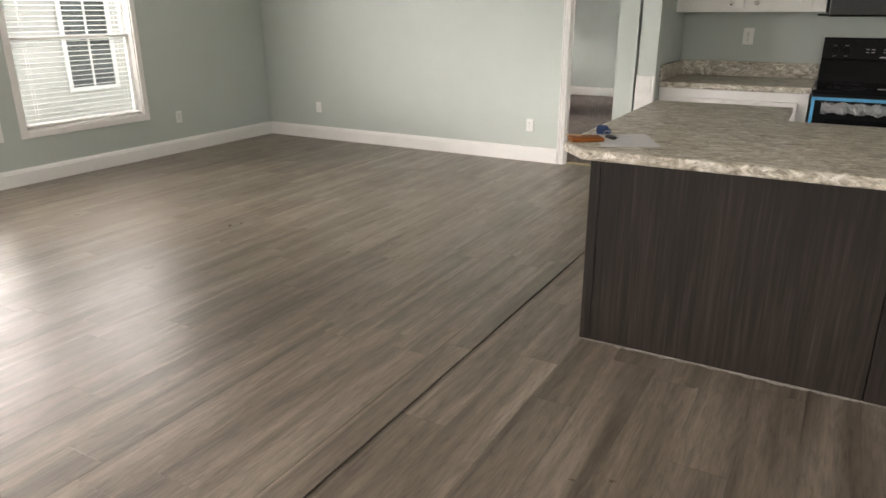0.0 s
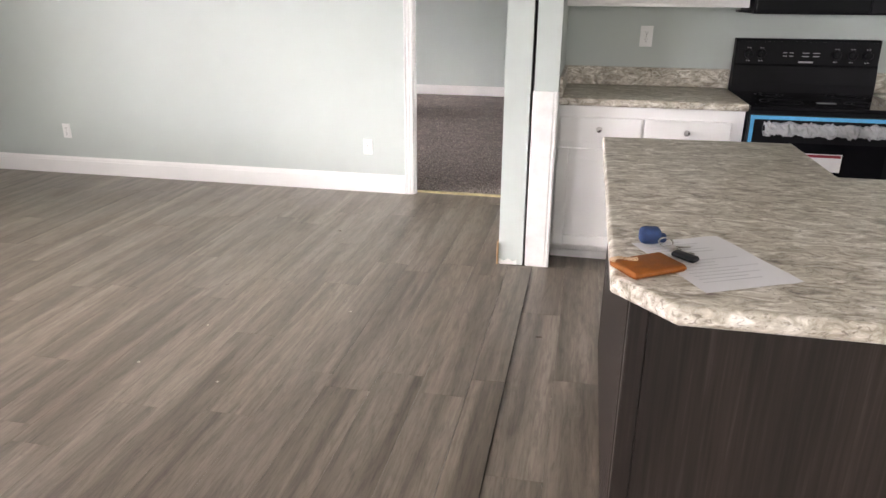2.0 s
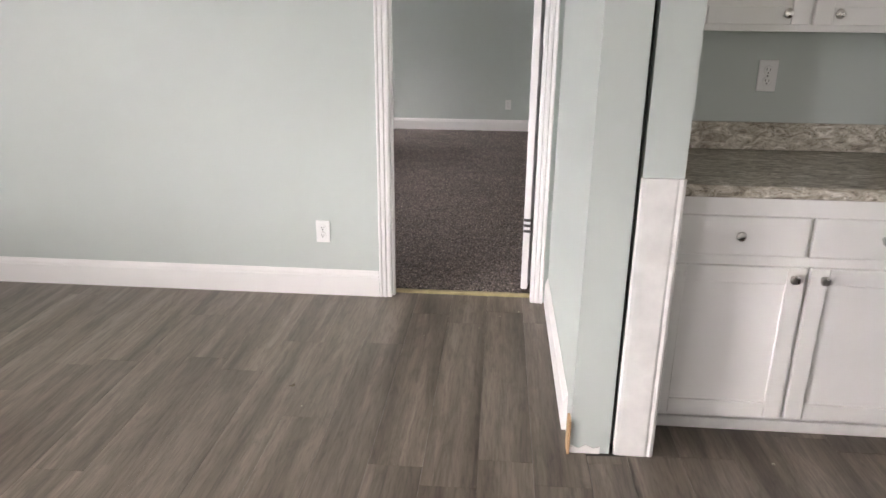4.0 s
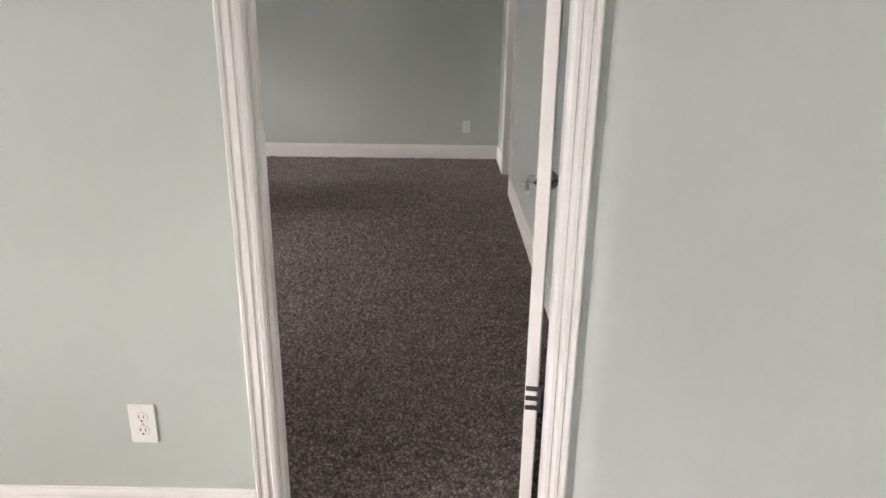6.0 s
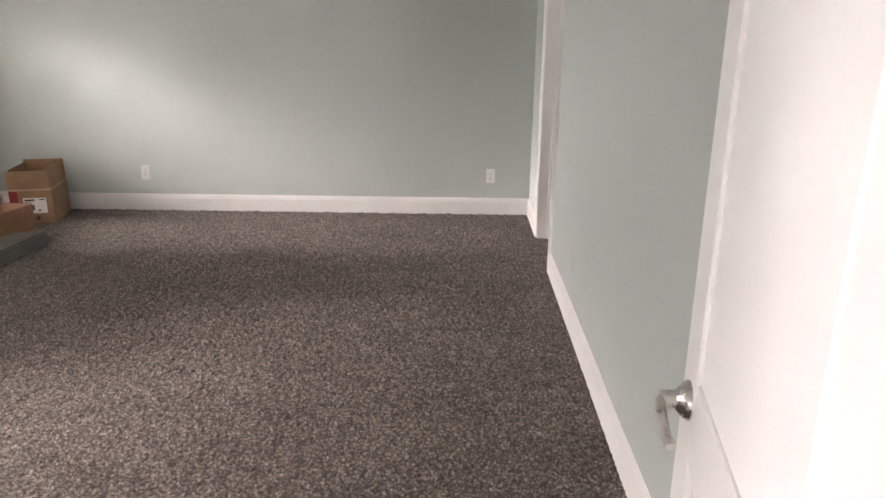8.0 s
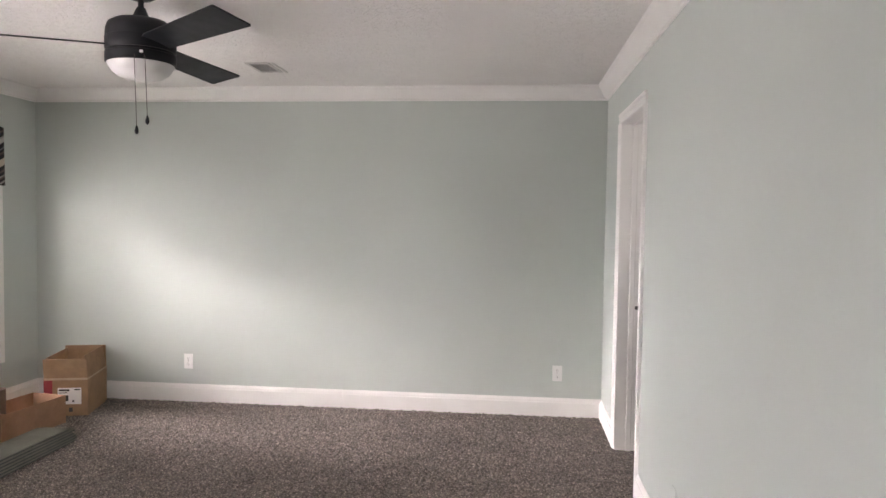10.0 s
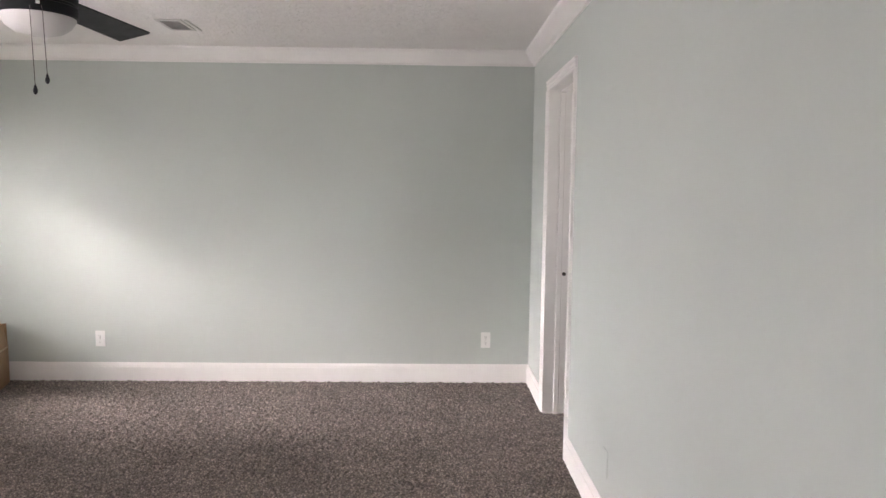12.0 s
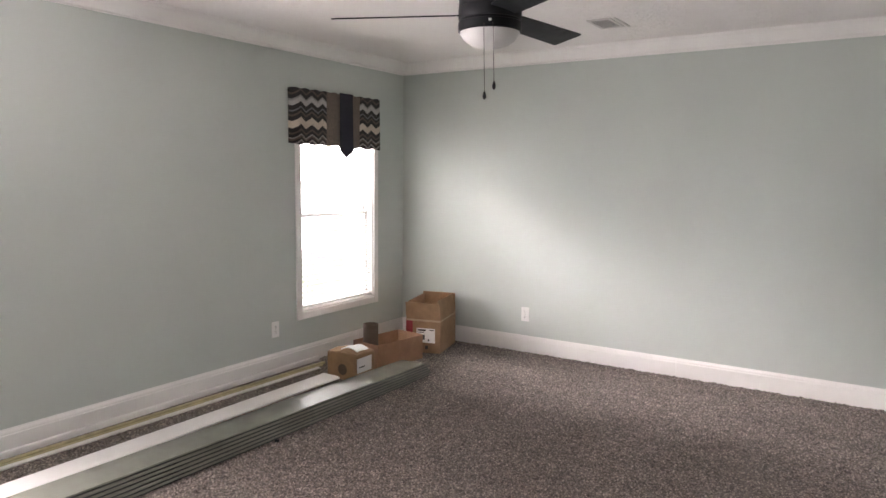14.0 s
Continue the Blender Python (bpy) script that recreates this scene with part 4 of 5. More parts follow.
def peninsula():
    """Dark-panelled base under an L-shaped laminate top."""
    root = thing("peninsula", (2.4, -3.0, 0), "dark espresso kitchen peninsula with ribbed side panel", "kitchen island")
    xl, yf, yb = 1.343, -3.44, -2.19
    bm = bmesh.new()
    box(bm, xl + 0.012, 1.93, yf + 0.012, yb - 0.004, 0.0, 0.870)
    box(bm, 1.93, 4.30, yf + 0.012, -2.72, 0.0, 0.870)
    part("carcass", bm, DARKWOOD, root)
    for x0, x1 in ((xl + 0.045, 2.444), (2.450, 3.50), (3.506, 4.30)):
        bm = bmesh.new()
        box(bm, x0, x1, yf - 0.002, yf + 0.0115, 0.0, 0.870, 0.001)
        part("front_panel", bm, DARKWOOD, root, "dark wood-grain panel")
    bm = bmesh.new()
    box(bm, xl, xl + 0.044, yf - 0.004, yf + 0.03, 0.0, 0.870, 0.002)
    part("corner_post", bm, DARKWOOD, root)
    # ribbed side
    y = yf + 0.032
    pitch = 0.0265
    while y + pitch < yb:
        bm = bmesh.new()
        extrude(bm, [(0, 0), (0.011, 0), (0.011, pitch), (0, pitch), (-0.0035, pitch * 0.85), (-0.0035, pitch * 0.15)], (xl + 0.001, y, 0.0), (1, 0, 0), (0, 1, 0), (0, 0, 0.870))
        part("rib", bm, DARKWOOD, root)
        y += pitch
    bm = bmesh.new()
    box(bm, xl - 0.004, xl + 0.03, y + 0.001, y + 0.028, 0.0, 0.870, 0.002)
    part("end_post", bm, DARKWOOD, root)


peninsula()
counter("countertop", [(1.285, -3.620), (1.400, -3.748), (4.35, -3.748), (4.35, -2.655), (1.990, -2.655), (1.985, -2.135), (1.285, -2.160)], 0.871, 0.912, "L-shaped grey-beige stone-look laminate peninsula countertop")

# pale dust swept against the foot of the front panel
bm = bmesh.new()
dust_rng = random.Random(31)
dust_row = []
for i in range(90):
    x = 1.345 + 2.2 * i / 89
    w = 0.006 + 0.016 * dust_rng.random() ** 2
    dust_row.append([bm.verts.new((x, -3.4425, 0.001)), bm.verts.new((x, -3.4425, 0.005)), bm.verts.new((x, -3.4425 - w, 0.0018)), bm.verts.new((x, -3.4425 - w, 0.001))])
for p, q in zip(dust_row, dust_row[1:]):
    for i in range(4):
        bm.faces.new((p[i], q[i], q[(i + 1) % 4], p[(i + 1) % 4]))
solid("dust_line", bm, DUST, "line of pale dust along the foot of the peninsula", "dust")

# things on the counter
ZT = 0.9125


def paper_sheet():
    root = thing("paper_sheet", (1.50, -3.455, ZT), "white printed sheet of paper lying on the countertop", "paper")
    a = Matrix.Translation((1.492, -3.505, ZT)) @ Matrix.Rotation(radians(26), 4, "Z")
    bm = bmesh.new()
    nx, ny = 9, 11
    vs = [[bm.verts.new(a @ Vector((-0.108 + 0.216 * i / (nx - 1), -0.14 + 0.28 * j / (ny - 1), 0.001 + 0.002 * abs(math.sin(i * 0.9 + j * 0.5)) * (i / (nx - 1))))) for i in range(nx)] for j in range(ny)]
    for j in range(ny - 1):
        for i in range(nx - 1):
            bm.faces.new((vs[j][i], vs[j][i + 1], vs[j + 1][i + 1], vs[j + 1][i]))
    r = bmesh.ops.extrude_face_region(bm, geom=bm.faces[:])
    bmesh.ops.translate(bm, vec=(0, 0, -0.0004), verts=[v for v in r["geom"] if isinstance(v, bmesh.types.BMVert)])
    part("sheet", bm, PAPER, root, "", True)
    rng = random.Random(3)
    bm = bmesh.new()
    for k in range(15):
        y = 0.115 - k * 0.0155
        w = rng.uniform(0.06, 0.17)
        box(bm, -0.088, -0.088 + w, y, y + 0.0022, 0.0036, 0.0040, m=a)
    part("print_line", bm, INK, root, "faint grey lines of print")


def wallet():
    root = thing("wallet", (1.362, -3.53, ZT), "tan leather zip wallet with a wrist chain on the countertop", "wallet")
    a = Matrix.Translation((1.357, -3.574, ZT)) @ Matrix.Rotation(radians(34), 4, "Z")
    bm = bmesh.new()
    box(bm, -0.064, 0.064, -0.043, 0.043, 0.0, 0.015, 0.006, 3, m=a)
    body = part("body", bm, LEATHER, root, "", True)
    bm = bmesh.new()
    box(bm, -0.062, 0.062, -0.0438, -0.0415, 0.006, 0.010, m=a)
    part("zip", bm, LEATHER, body)
    bm = bmesh.new()
    for k in range(9):
        p = a @ Vector((-0.066 + 0.006 * k, 0.030 + 0.010 * math.sin(k * 0.6), 0.017))
        n = 10
        tube(bm, [p + Vector((0.006 * math.cos(2 * math.pi * i / n), 0.004 * math.sin(2 * math.pi * i / n), 0.002 * math.sin(4 * math.pi * i / n))) for i in range(n + 1)], 0.0011, 6)
    part("chain", bm, STITCH, root, "thin gold chain")


def key_ring():
    root = thing("key_ring", (1.40, -3.40, ZT), "blue fabric key fob with car key and keys", "keys")
    a = Matrix.Translation((1.378, -3.412, ZT)) @ Matrix.Rotation(radians(5), 4, "Z")
    bm = bmesh.new()
    box(bm, -0.030, 0.018, -0.018, 0.018, 0.0, 0.038, 0.013, 4, m=a)
    box(bm, 0.012, 0.030, -0.013, 0.013, 0.004, 0.024, 0.008, 3, m=a)
    part("fob", bm, FABRIC_BLUE, root, "blue fabric loop", True)
    bm = bmesh.new()
    c = Vector((1.404, -3.440, ZT + 0.014))
    tube(bm, [c + Vector((0.015 * math.cos(2 * math.pi * i / 20), 0.013 * math.sin(2 * math.pi * i / 20), 0.006 * math.sin(2 * math.pi * i / 20))) for i in range(21)], 0.0016, 8)
    part("ring", bm, NICKEL, root, "steel split ring", True)
    for k, (dx, dy, ang) in enumerate(((0.012, -0.035, -20), (0.020, -0.048, -50), (0.004, -0.030, 15))):
        m = Matrix.Translation((1.412 + dx, -3.425 + dy, ZT + 0.002 + 0.003 * k)) @ Matrix.Rotation(radians(ang), 4, "Z")
        bm = bmesh.new()
        box(bm, -0.012, 0.010, -0.011, 0.011, 0, 0.0022, 0.0008, m=m)
        box(bm, 0.010, 0.040, -0.004, 0.004, 0, 0.0022, m=m)
        part("key", bm, NICKEL, root, "metal key")
    bm = bmesh.new()
    box(bm, -0.028, 0.028, -0.012, 0.012, 0, 0.012, 0.005, 3, m=Matrix.Translation((1.437, -3.508, ZT + 0.003)) @ Matrix.Rotation(radians(-42), 4, "Z"))
    part("car_key", bm, BLACK_MATT, root, "black plastic car key", True)


paper_sheet()
wallet()
key_ring()


# ---- bedroom things ----
def ceiling_fan():
    cx, cy = -1.408, 3.13
    root = thing("ceiling_fan", (cx, cy, HC), "black three-blade ceiling fan with frosted white light", "ceiling fan")
    bm = bmesh.new()
    lathe(bm, [(0.062, HC - 0.001), (0.064, HC - 0.010), (0.046, HC - 0.022), (0.016, HC - 0.027)][::-1], (cx, cy, 0), "z", 32)
    part("canopy", bm, BLACK_MATT, root, "", True)
    bm = bmesh.new()
    lathe(bm, [(0.0125, 2.35), (0.0125, HC - 0.02)], (cx, cy, 0), "z", 16)
    part("downrod", bm, BLACK_MATT, root, "", True)
    bm = bmesh.new()
    lathe(bm, [(0.146, 2.210), (0.149, 2.214), (0.149, 2.262), (0.146, 2.266), (0.147, 2.270), (0.146, 2.300), (0.136, 2.328), (0.112, 2.344), (0.052, 2.350), (0.035, 2.364), (0.021, 2.400), (0.017, 2.406)], (cx, cy, 0), "z", 48)
    part("motor_housing", bm, BLACK_MATT, root, "", True)
    bm = bmesh.new()
    lathe(bm, [(0.145, 2.154), (0.149, 2.158), (0.149, 2.196), (0.144, 2.200), (0.142, 2.209)], (cx, cy, 0), "z", 48)
    ringp = part("light_ring", bm, BLACK_MATT, root, "", True)
    bm = bmesh.new()
    lathe(bm, [(0.006, 2.082), (0.050, 2.085), (0.092, 2.098), (0.122, 2.120), (0.138, 2.145), (0.141, 2.154)], (cx, cy, 0), "z", 48)
    part("globe", bm, GLOBE, root, "frosted white glass bowl", True)
    bm = bmesh.new()
    v = (Vector((0.24, 0.2, 0)) - Vector((cx, cy, 0))).normalized()
    p = Vector((cx, cy, 2.184)) + v * 0.1495
    box(bm, -0.007, 0.007, -0.002, 0.002, -0.006, 0.006, 0.001, m=Matrix.Translation(p) @ Matrix.Rotation(math.atan2(v.y, v.x) + math.pi / 2, 4, "Z"))
    part("badge", bm, PLASTIC, ringp, "small white badge")
    for ang in FAN_ANGLES:
        m = Matrix.Translation((cx, cy, 2.236)) @ Matrix.Rotation(radians(ang), 4, "Z") @ Matrix.Rotation(radians(FAN_PITCH), 4, "X")
        bm = bmesh.new()
        prof = [(0.13, -0.060), (0.17, -0.068), (0.742, -0.085), (0.750, -0.078), (0.750, 0.078), (0.742, 0.085), (0.17, 0.068), (0.13, 0.060)]
        lo = [bm.verts.new(m @ Vector((x, y, -0.003))) for x, y in prof]
        hi = [bm.verts.new(m @ Vector((x, y, 0.003))) for x, y in prof]
        bm.faces.new(hi)
        bm.faces.new(lo[::-1])
        for i in range(len(prof)):
            j = (i + 1) % len(prof)
            bm.faces.new((lo[i], lo[j], hi[j], hi[i]))
        part("blade", bm, BLACK_MATT, root)
    for px, pz, py in ((-1.420, 1.862, 3.09), (-1.372, 1.903, 3.075)):
        bm = bmesh.new()
        tube(bm, [(cx + (px - cx) * 0.9 + 0.06, cy - 0.142, 2.168), (cx + (px - cx) + 0.066, cy - 0.152, 2.150), (px + 0.075, cy - 0.152, pz)], 0.0014, 6)
        ch = part("pull_chain", bm, BRONZE, root, "thin pull chain")
        bm = bmesh.new()
        lathe(bm, [(0.003, pz - 0.034), (0.0075, pz - 0.026), (0.0085, pz - 0.018), (0.005, pz - 0.004), (0.002, pz + 0.004)], (px + 0.075, cy - 0.152, 0), "z", 14)
        part("pull", bm, BLACK_MATT, ch, "black teardrop pull", True)


FAN_ANGLES, FAN_PITCH = (-36, 84, 204), -13
ceiling_fan()


def ceiling_vent():
    x0, x1, y0, y1 = -1.462, -1.305, 4.465, 4.742
    root = thing("ceiling_vent", ((x0 + x1) / 2, (y0 + y1) / 2, HC), "pale metal ceiling vent with slats", "vent")
    bm = bmesh.new()
    for q in ((x0, x1, y0, y0 + 0.02), (x0, x1, y1 - 0.02, y1), (x0, x0 + 0.02, y0 + 0.02, y1 - 0.02), (x1 - 0.02, x1, y0 + 0.02, y1 - 0.02)):
        box(bm, *q, HC - 0.008, HC - 0.0005, 0.002)
    part("frame", bm, ALU, root)
    bm = bmesh.new()
    box(bm, x0 + 0.02, x1 - 0.02, y0 + 0.02, y1 - 0.02, HC - 0.002, HC - 0.0006)
    part("backing", bm, BRONZE, root, "dark vent opening")
    y = y0 + 0.028
    while y < y1 - 0.028:
        bm = bmesh.new()
        extrude(bm, [(0, 0), (0.010, 0.004), (0.010, 0.005), (0, 0.0012)], (x0 + 0.02, y, HC - 0.0075), (0, 1, 0), (0, 0, 1), (x1 - x0 - 0.04, 0, 0))
        part("slat", bm, ALU, root)
        y += 0.0155
    bm = bmesh.new()
    box(bm, x1 + 0.014, x1 + 0.032, y0 + 0.01, y1 + 0.02, HC - 0.007, HC - 0.0005, 0.002)
    part("side_flange", bm, ALU, root)


ceiling_vent()


def valance():
    """A gathered window valance: chevron ends, sequined middle and a dark tie."""
    root = thing("valance", (XW + 0.05, 4.41, 1.70), "black, grey and cream chevron valance with navy tie", "valance")
    y0, y1, z0, z1, xv = 3.882, 4.925, 1.700, 2.105, XW + 0.085

    def x_at(y, z):
        u = (y - y0) / (y1 - y0)
        return xv + 0.010 * math.sin(u * 34.0) * (0.35 + (z1 - z) / (z1 - z0)) * 0.6 - 0.055 * max(0, 1 - u / 0.05) ** 2 - 0.055 * max(0, 1 - (1 - u) / 0.05) ** 2

    def cloth(nm, ya, yb, top, bottom, mat, push=0.0, label="", n=36, rows=22):
        bm = bmesh.new()
        vs = []
        for j in range(rows + 1):
            row = []
            for i in range(n + 1):
                y = ya + (yb - ya) * i / n
                zb, zt = bottom(y), top(y)
                z = zb + (zt - zb) * j / rows
                row.append(bm.verts.new((x_at(y, z) + push, y, z)))
            vs.append(row)
        for j in range(rows):
            for i in range(n):
                bm.faces.new((vs[j][i], vs[j][i + 1], vs[j + 1][i + 1], vs[j + 1][i]))
        r = bmesh.ops.extrude_face_region(bm, geom=bm.faces[:])
        bmesh.ops.translate(bm, vec=(-0.003, 0, 0), verts=[v for v in r["geom"] if isinstance(v, bmesh.types.BMVert)])
        return part(nm, bm, mat, root, label, True)

    top = lambda y: z1 + 0.004 * math.sin(y * 60)
    bot = lambda y: z0 + 0.006 * math.sin(y * 41) - 0.012 * (y - y0)
    cloth("chevron_cloth", y0, 4.235, top, bot, CHEVRON, 0, "chevron cloth in black, grey and cream")
    cloth("sequin_cloth", 4.235, 4.628, top, bot, TAN_CLOTH, 0, "grey-tan sequined cloth")
    cloth("chevron_cloth", 4.628, y1, top, bot, CHEVRON, 0, "chevron cloth in black, grey and cream")
    c = 4.448
    tip = lambda y: 1.612 + 0.055 * abs(y - c) / 0.075
    cloth("tie", c - 0.075, c + 0.075, lambda y: z1 + 0.006, tip, NAVY, 0.012, "navy cloth tie with a pointed end", 14, 20)
    bm = bmesh.new()
    tube(bm, [(XW + 0.002, y0 + 0.02, 2.085), (XW + 0.05, y0 + 0.02, 2.085), (XW + 0.06, y0 + 0.04, 2.085), (XW + 0.06, y1 - 0.04, 2.085), (XW + 0.05, y1 - 0.02, 2.085), (XW + 0.002, y1 - 0.02, 2.085)], 0.007, 10)
    part("rod", bm, NICKEL, root, "curtain rod")


def make_chevron():
    m, nt, b = material("chevron_cloth")
    pos = nt.nodes.new("ShaderNodeNewGeometry").outputs["Position"]
    sep = nt.nodes.new("ShaderNodeSeparateXYZ")
    nt.links.new(pos, sep.inputs[0])

    def op(kind, a, v, c=None):
        n = nt.nodes.new("ShaderNodeMath")
        n.operation = kind
        for s, q in zip(n.inputs, (a, v, c)):
            if q is None:
                continue
            if isinstance(q, (int, float)):
                s.default_value = q
            else:
                nt.links.new(q, s)
        return n.outputs[0]

    zig = op("PINGPONG", sep.outputs["Y"], 0.059)
    h = op("MULTIPLY_ADD", zig, -0.62, sep.outputs["Z"])
    band = op("MULTIPLY", op("SUBTRACT", h, 1.665), 1 / 0.43)
    r = nt.nodes.new("ShaderNodeValToRGB")
    r.color_ramp.interpolation = "CONSTANT"
    dark, brown, grey, cream = (0.032, 0.028, 0.028), (0.11, 0.085, 0.07), (0.30, 0.285, 0.27), (0.58, 0.50, 0.40)
    stops = [(0.0, dark), (0.045, grey), (0.075, dark), (0.12, brown), (0.15, grey), (0.175, dark), (0.23, brown), (0.26, dark), (0.335, cream), (0.455, dark), (0.53, brown), (0.565, dark), (0.61, (0.16, 0.16, 0.165)), (0.64, dark), (0.715, (0.44, 0.42, 0.40)), (0.80, grey), (0.83, dark), (0.90, brown), (0.93, dark)]
    el = r.color_ramp.elements
    while len(el) < len(stops):
        el.new(0.5)
    for e, (p, c) in zip(el, stops):
        e.position, e.color = p, (*c, 1)
    nt.links.new(band, r.inputs["Fac"])
    vec = coords(nt, (1, 1, 1))
    weave = ramp(nt, noise_tex(nt, vec, 350.0, 2.0), [(0.3, (0.75,) * 3), (0.7, (1.15,) * 3)])
    nt.links.new(blend(nt, r.outputs["Color"], weave, 1.0, "MULTIPLY"), b.inputs["Base Color"])
    b.inputs["Roughness"].default_value = 0.85
    bump(nt, b, noise_tex(nt, vec, 500.0, 2.0), 0.4, 0.001)
    return m


CHEVRON = make_chevron()
valance()


def open_box(name, w, d, h, t, mat, label, flaps=()):
    """An open cardboard box standing on the origin, with flaps (side, lean, length)."""
    root = thing(name, (0, 0, 0), label, "cardboard box", "cardboard boxes by the window")
    bm = bmesh.new()
    box(bm, -w / 2, w / 2, -d / 2, d / 2, 0, t)
    part("bottom", bm, mat, root)
    for q in ((-w / 2, -w / 2 + t, -d / 2, d / 2), (w / 2 - t, w / 2, -d / 2, d / 2), (-w / 2 + t, w / 2 - t, -d / 2, -d / 2 + t), (-w / 2 + t, w / 2 - t, d / 2 - t, d / 2)):
        bm = bmesh.new()
        box(bm, *q, t, h, 0.001)
        part("side", bm, mat, root)
    for side, lean, length in flaps:
        bm = bmesh.new()
        if side in "fb":
            box(bm, -w / 2 + 0.003, w / 2 - 0.003, -t, 0, 0, length, 0.001)
            s = -1 if side == "f" else 1
            m = Matrix.Translation((0, s * d / 2 + (t if s < 0 else 0), h)) @ Matrix.Rotation(radians(-s * lean), 4, "X")
        else:
            box(bm, 0, t, -d / 2 + 0.003, d / 2 - 0.003, 0, length, 0.001)
            s = -1 if side == "l" else 1
            m = Matrix.Translation((s * w / 2 - (t if s > 0 else 0), 0, h)) @ Matrix.Rotation(radians(s * lean), 4, "Y")
        bmesh.ops.transform(bm, matrix=m, verts=bm.verts)
        part("flap", bm, mat, root)
    return root


def face_label(root, x0, x1, y, z0, z1, mat, bars=(), name="paper_label", label="white printed shipping label"):
    bm = bmesh.new()
    box(bm, x0, x1, y - 0.0012, y - 0.0002, z0, z1)
    lab = part(name, bm, mat, root, label)
    for a, b, c, d in bars:
        bm = bmesh.new()
        box(bm, x0 + (x1 - x0) * a, x0 + (x1 - x0) * b, y - 0.0022, y - 0.0013, z0 + (z1 - z0) * c, z0 + (z1 - z0) * d)
        part("print", bm, SLOT, lab)
    return lab


tall = open_box("cardboard_box", 0.30, 0.43, 0.272, 0.005, CARD, "tall brown cardboard box with raised flaps and label", [("f", 9, 0.150), ("l", -7, 0.155), ("r", -9, 0.165), ("b", -4, 0.170)])
face_label(tall, -0.055, 0.105, -0.215, 0.085, 0.205, STICKER, [(0.05, 0.5, 0.80, 0.92), (0.05, 0.4, 0.68, 0.73), (0.7, 0.95, 0.85, 0.92), (0.1, 0.45, 0.2, 0.55), (0.62, 0.70, 0.12, 0.25)])
face_label(tall, -0.148, -0.09, -0.215, 0.165, 0.262, RED, [], "red_label", "red label on the box corner")
face_label(tall, -0.045, -0.02, -0.215, 0.03, 0.06, SLOT, [], "printed_mark", "dark printed mark")
face_label(tall, 0.02, 0.045, -0.215, 0.03, 0.06, SLOT, [], "printed_mark", "dark printed mark")
for seam in ((-0.15, 0.15, -0.2185, -0.2152, 0.262, 0.277), (0.1502, 0.1532, -0.21, 0.21, 0.264, 0.276)):
    bm = bmesh.new()
    box(bm, *seam, 0.001)
    part("torn_fold", bm, CARD_WORN, tall, "pale worn fold line of the flaps")
tall.matrix_basis = pose(-2.990, 5.02, ZC, 0, 0, 15)

tray = open_box("cardboard_box", 0.27, 0.50, 0.195, 0.005, CARD_PALE, "low open orange-brown cardboard box", [])
tray.matrix_basis = pose(-3.000, 4.435, ZC, 0, 0, -7)

small = open_box("cardboard_box", 0.265, 0.21, 0.190, 0.005, CARD, "small brown cardboard box with a white slip on top", [("f", -86, 0.12), ("b", -88, 0.12), ("l", -84, 0.10), ("r", -80, 0.10)])
bm = bmesh.new()
box(bm, 0.1327, 0.1337, -0.100, 0.068, 0.060, 0.165)
part("paper_label", bm, STICKER, small, "white printed label")
bm = bmesh.new()
box(bm, 0.1338, 0.1345, -0.080, -0.01, 0.095, 0.104)
part("print", bm, SLOT, small, "dark printed line")
bm = bmesh.new()
lathe(bm, [(0.040, -0.0012), (0.040, 0.0)], (0.005, -0.1052, 0.075), "y", 20)
part("printed_ring", bm, CARD_DARK, small, "round dark print")
small.matrix_basis = pose(-2.983, 3.965, ZC, 0, 0, 2)
bm = bmesh.new()
vs = [[bm.verts.new((-3.035 + 0.15 * i / 6, 3.915 + 0.13 * j / 6, ZC + 0.206 + 0.022 * math.sin(math.pi * i / 6) + 0.004 * math.sin(j * 0.9))) for i in range(7)] for j in range(7)]
for j in range(6):
    for i in range(6):
        bm.faces.new((vs[j][i], vs[j][i + 1], vs[j + 1][i + 1], vs[j + 1][i]))
r = bmesh.ops.extrude_face_region(bm, geom=bm.faces[:])
bmesh.ops.translate(bm, vec=(0, 0, -0.006), verts=[v for v in r["geom"] if isinstance(v, bmesh.types.BMVert)])
solid("paper_slip", bm, PAPER, "crumpled white paper slip on the small box", "paper", "", True)

bm = bmesh.new()
n = 28
lo, hi, li, hj = [], [], [], []
for i in range(n):
    a = 2 * math.pi * i / n
    for lst, rr, z in ((lo, 0.057, ZC + 0.007), (hi, 0.058, ZC + 0.325), (li, 0.053, ZC + 0.007), (hj, 0.054, ZC + 0.325)):
        lst.append(bm.verts.new((-3.048 + rr * math.cos(a), 4.272 + rr * math.sin(a), z)))
for i in range(n):
    j = (i + 1) % n
    for q in ((lo[i], lo[j], hi[j], hi[i]), (li[i], hj[i], hj[j], li[j]), (lo[i], li[i], li[j], lo[j]), (hi[i], hi[j], hj[j], hj[i])):
        bm.faces.new(q)
solid("cardboard_tube", bm, CARD_DARK, "dark brown cardboard tube standing in the open box", "tube", "", True)


# ---- long pieces on the carpet ----
def along(x_near, x_far, y_near, y_far):
    """The pose of a long piece from its near to its far end."""
    return Matrix.Translation((x_near, y_near, 0)) @ Matrix.Rotation(-math.atan2(x_far - x_near, y_far - y_near), 4, "Z")


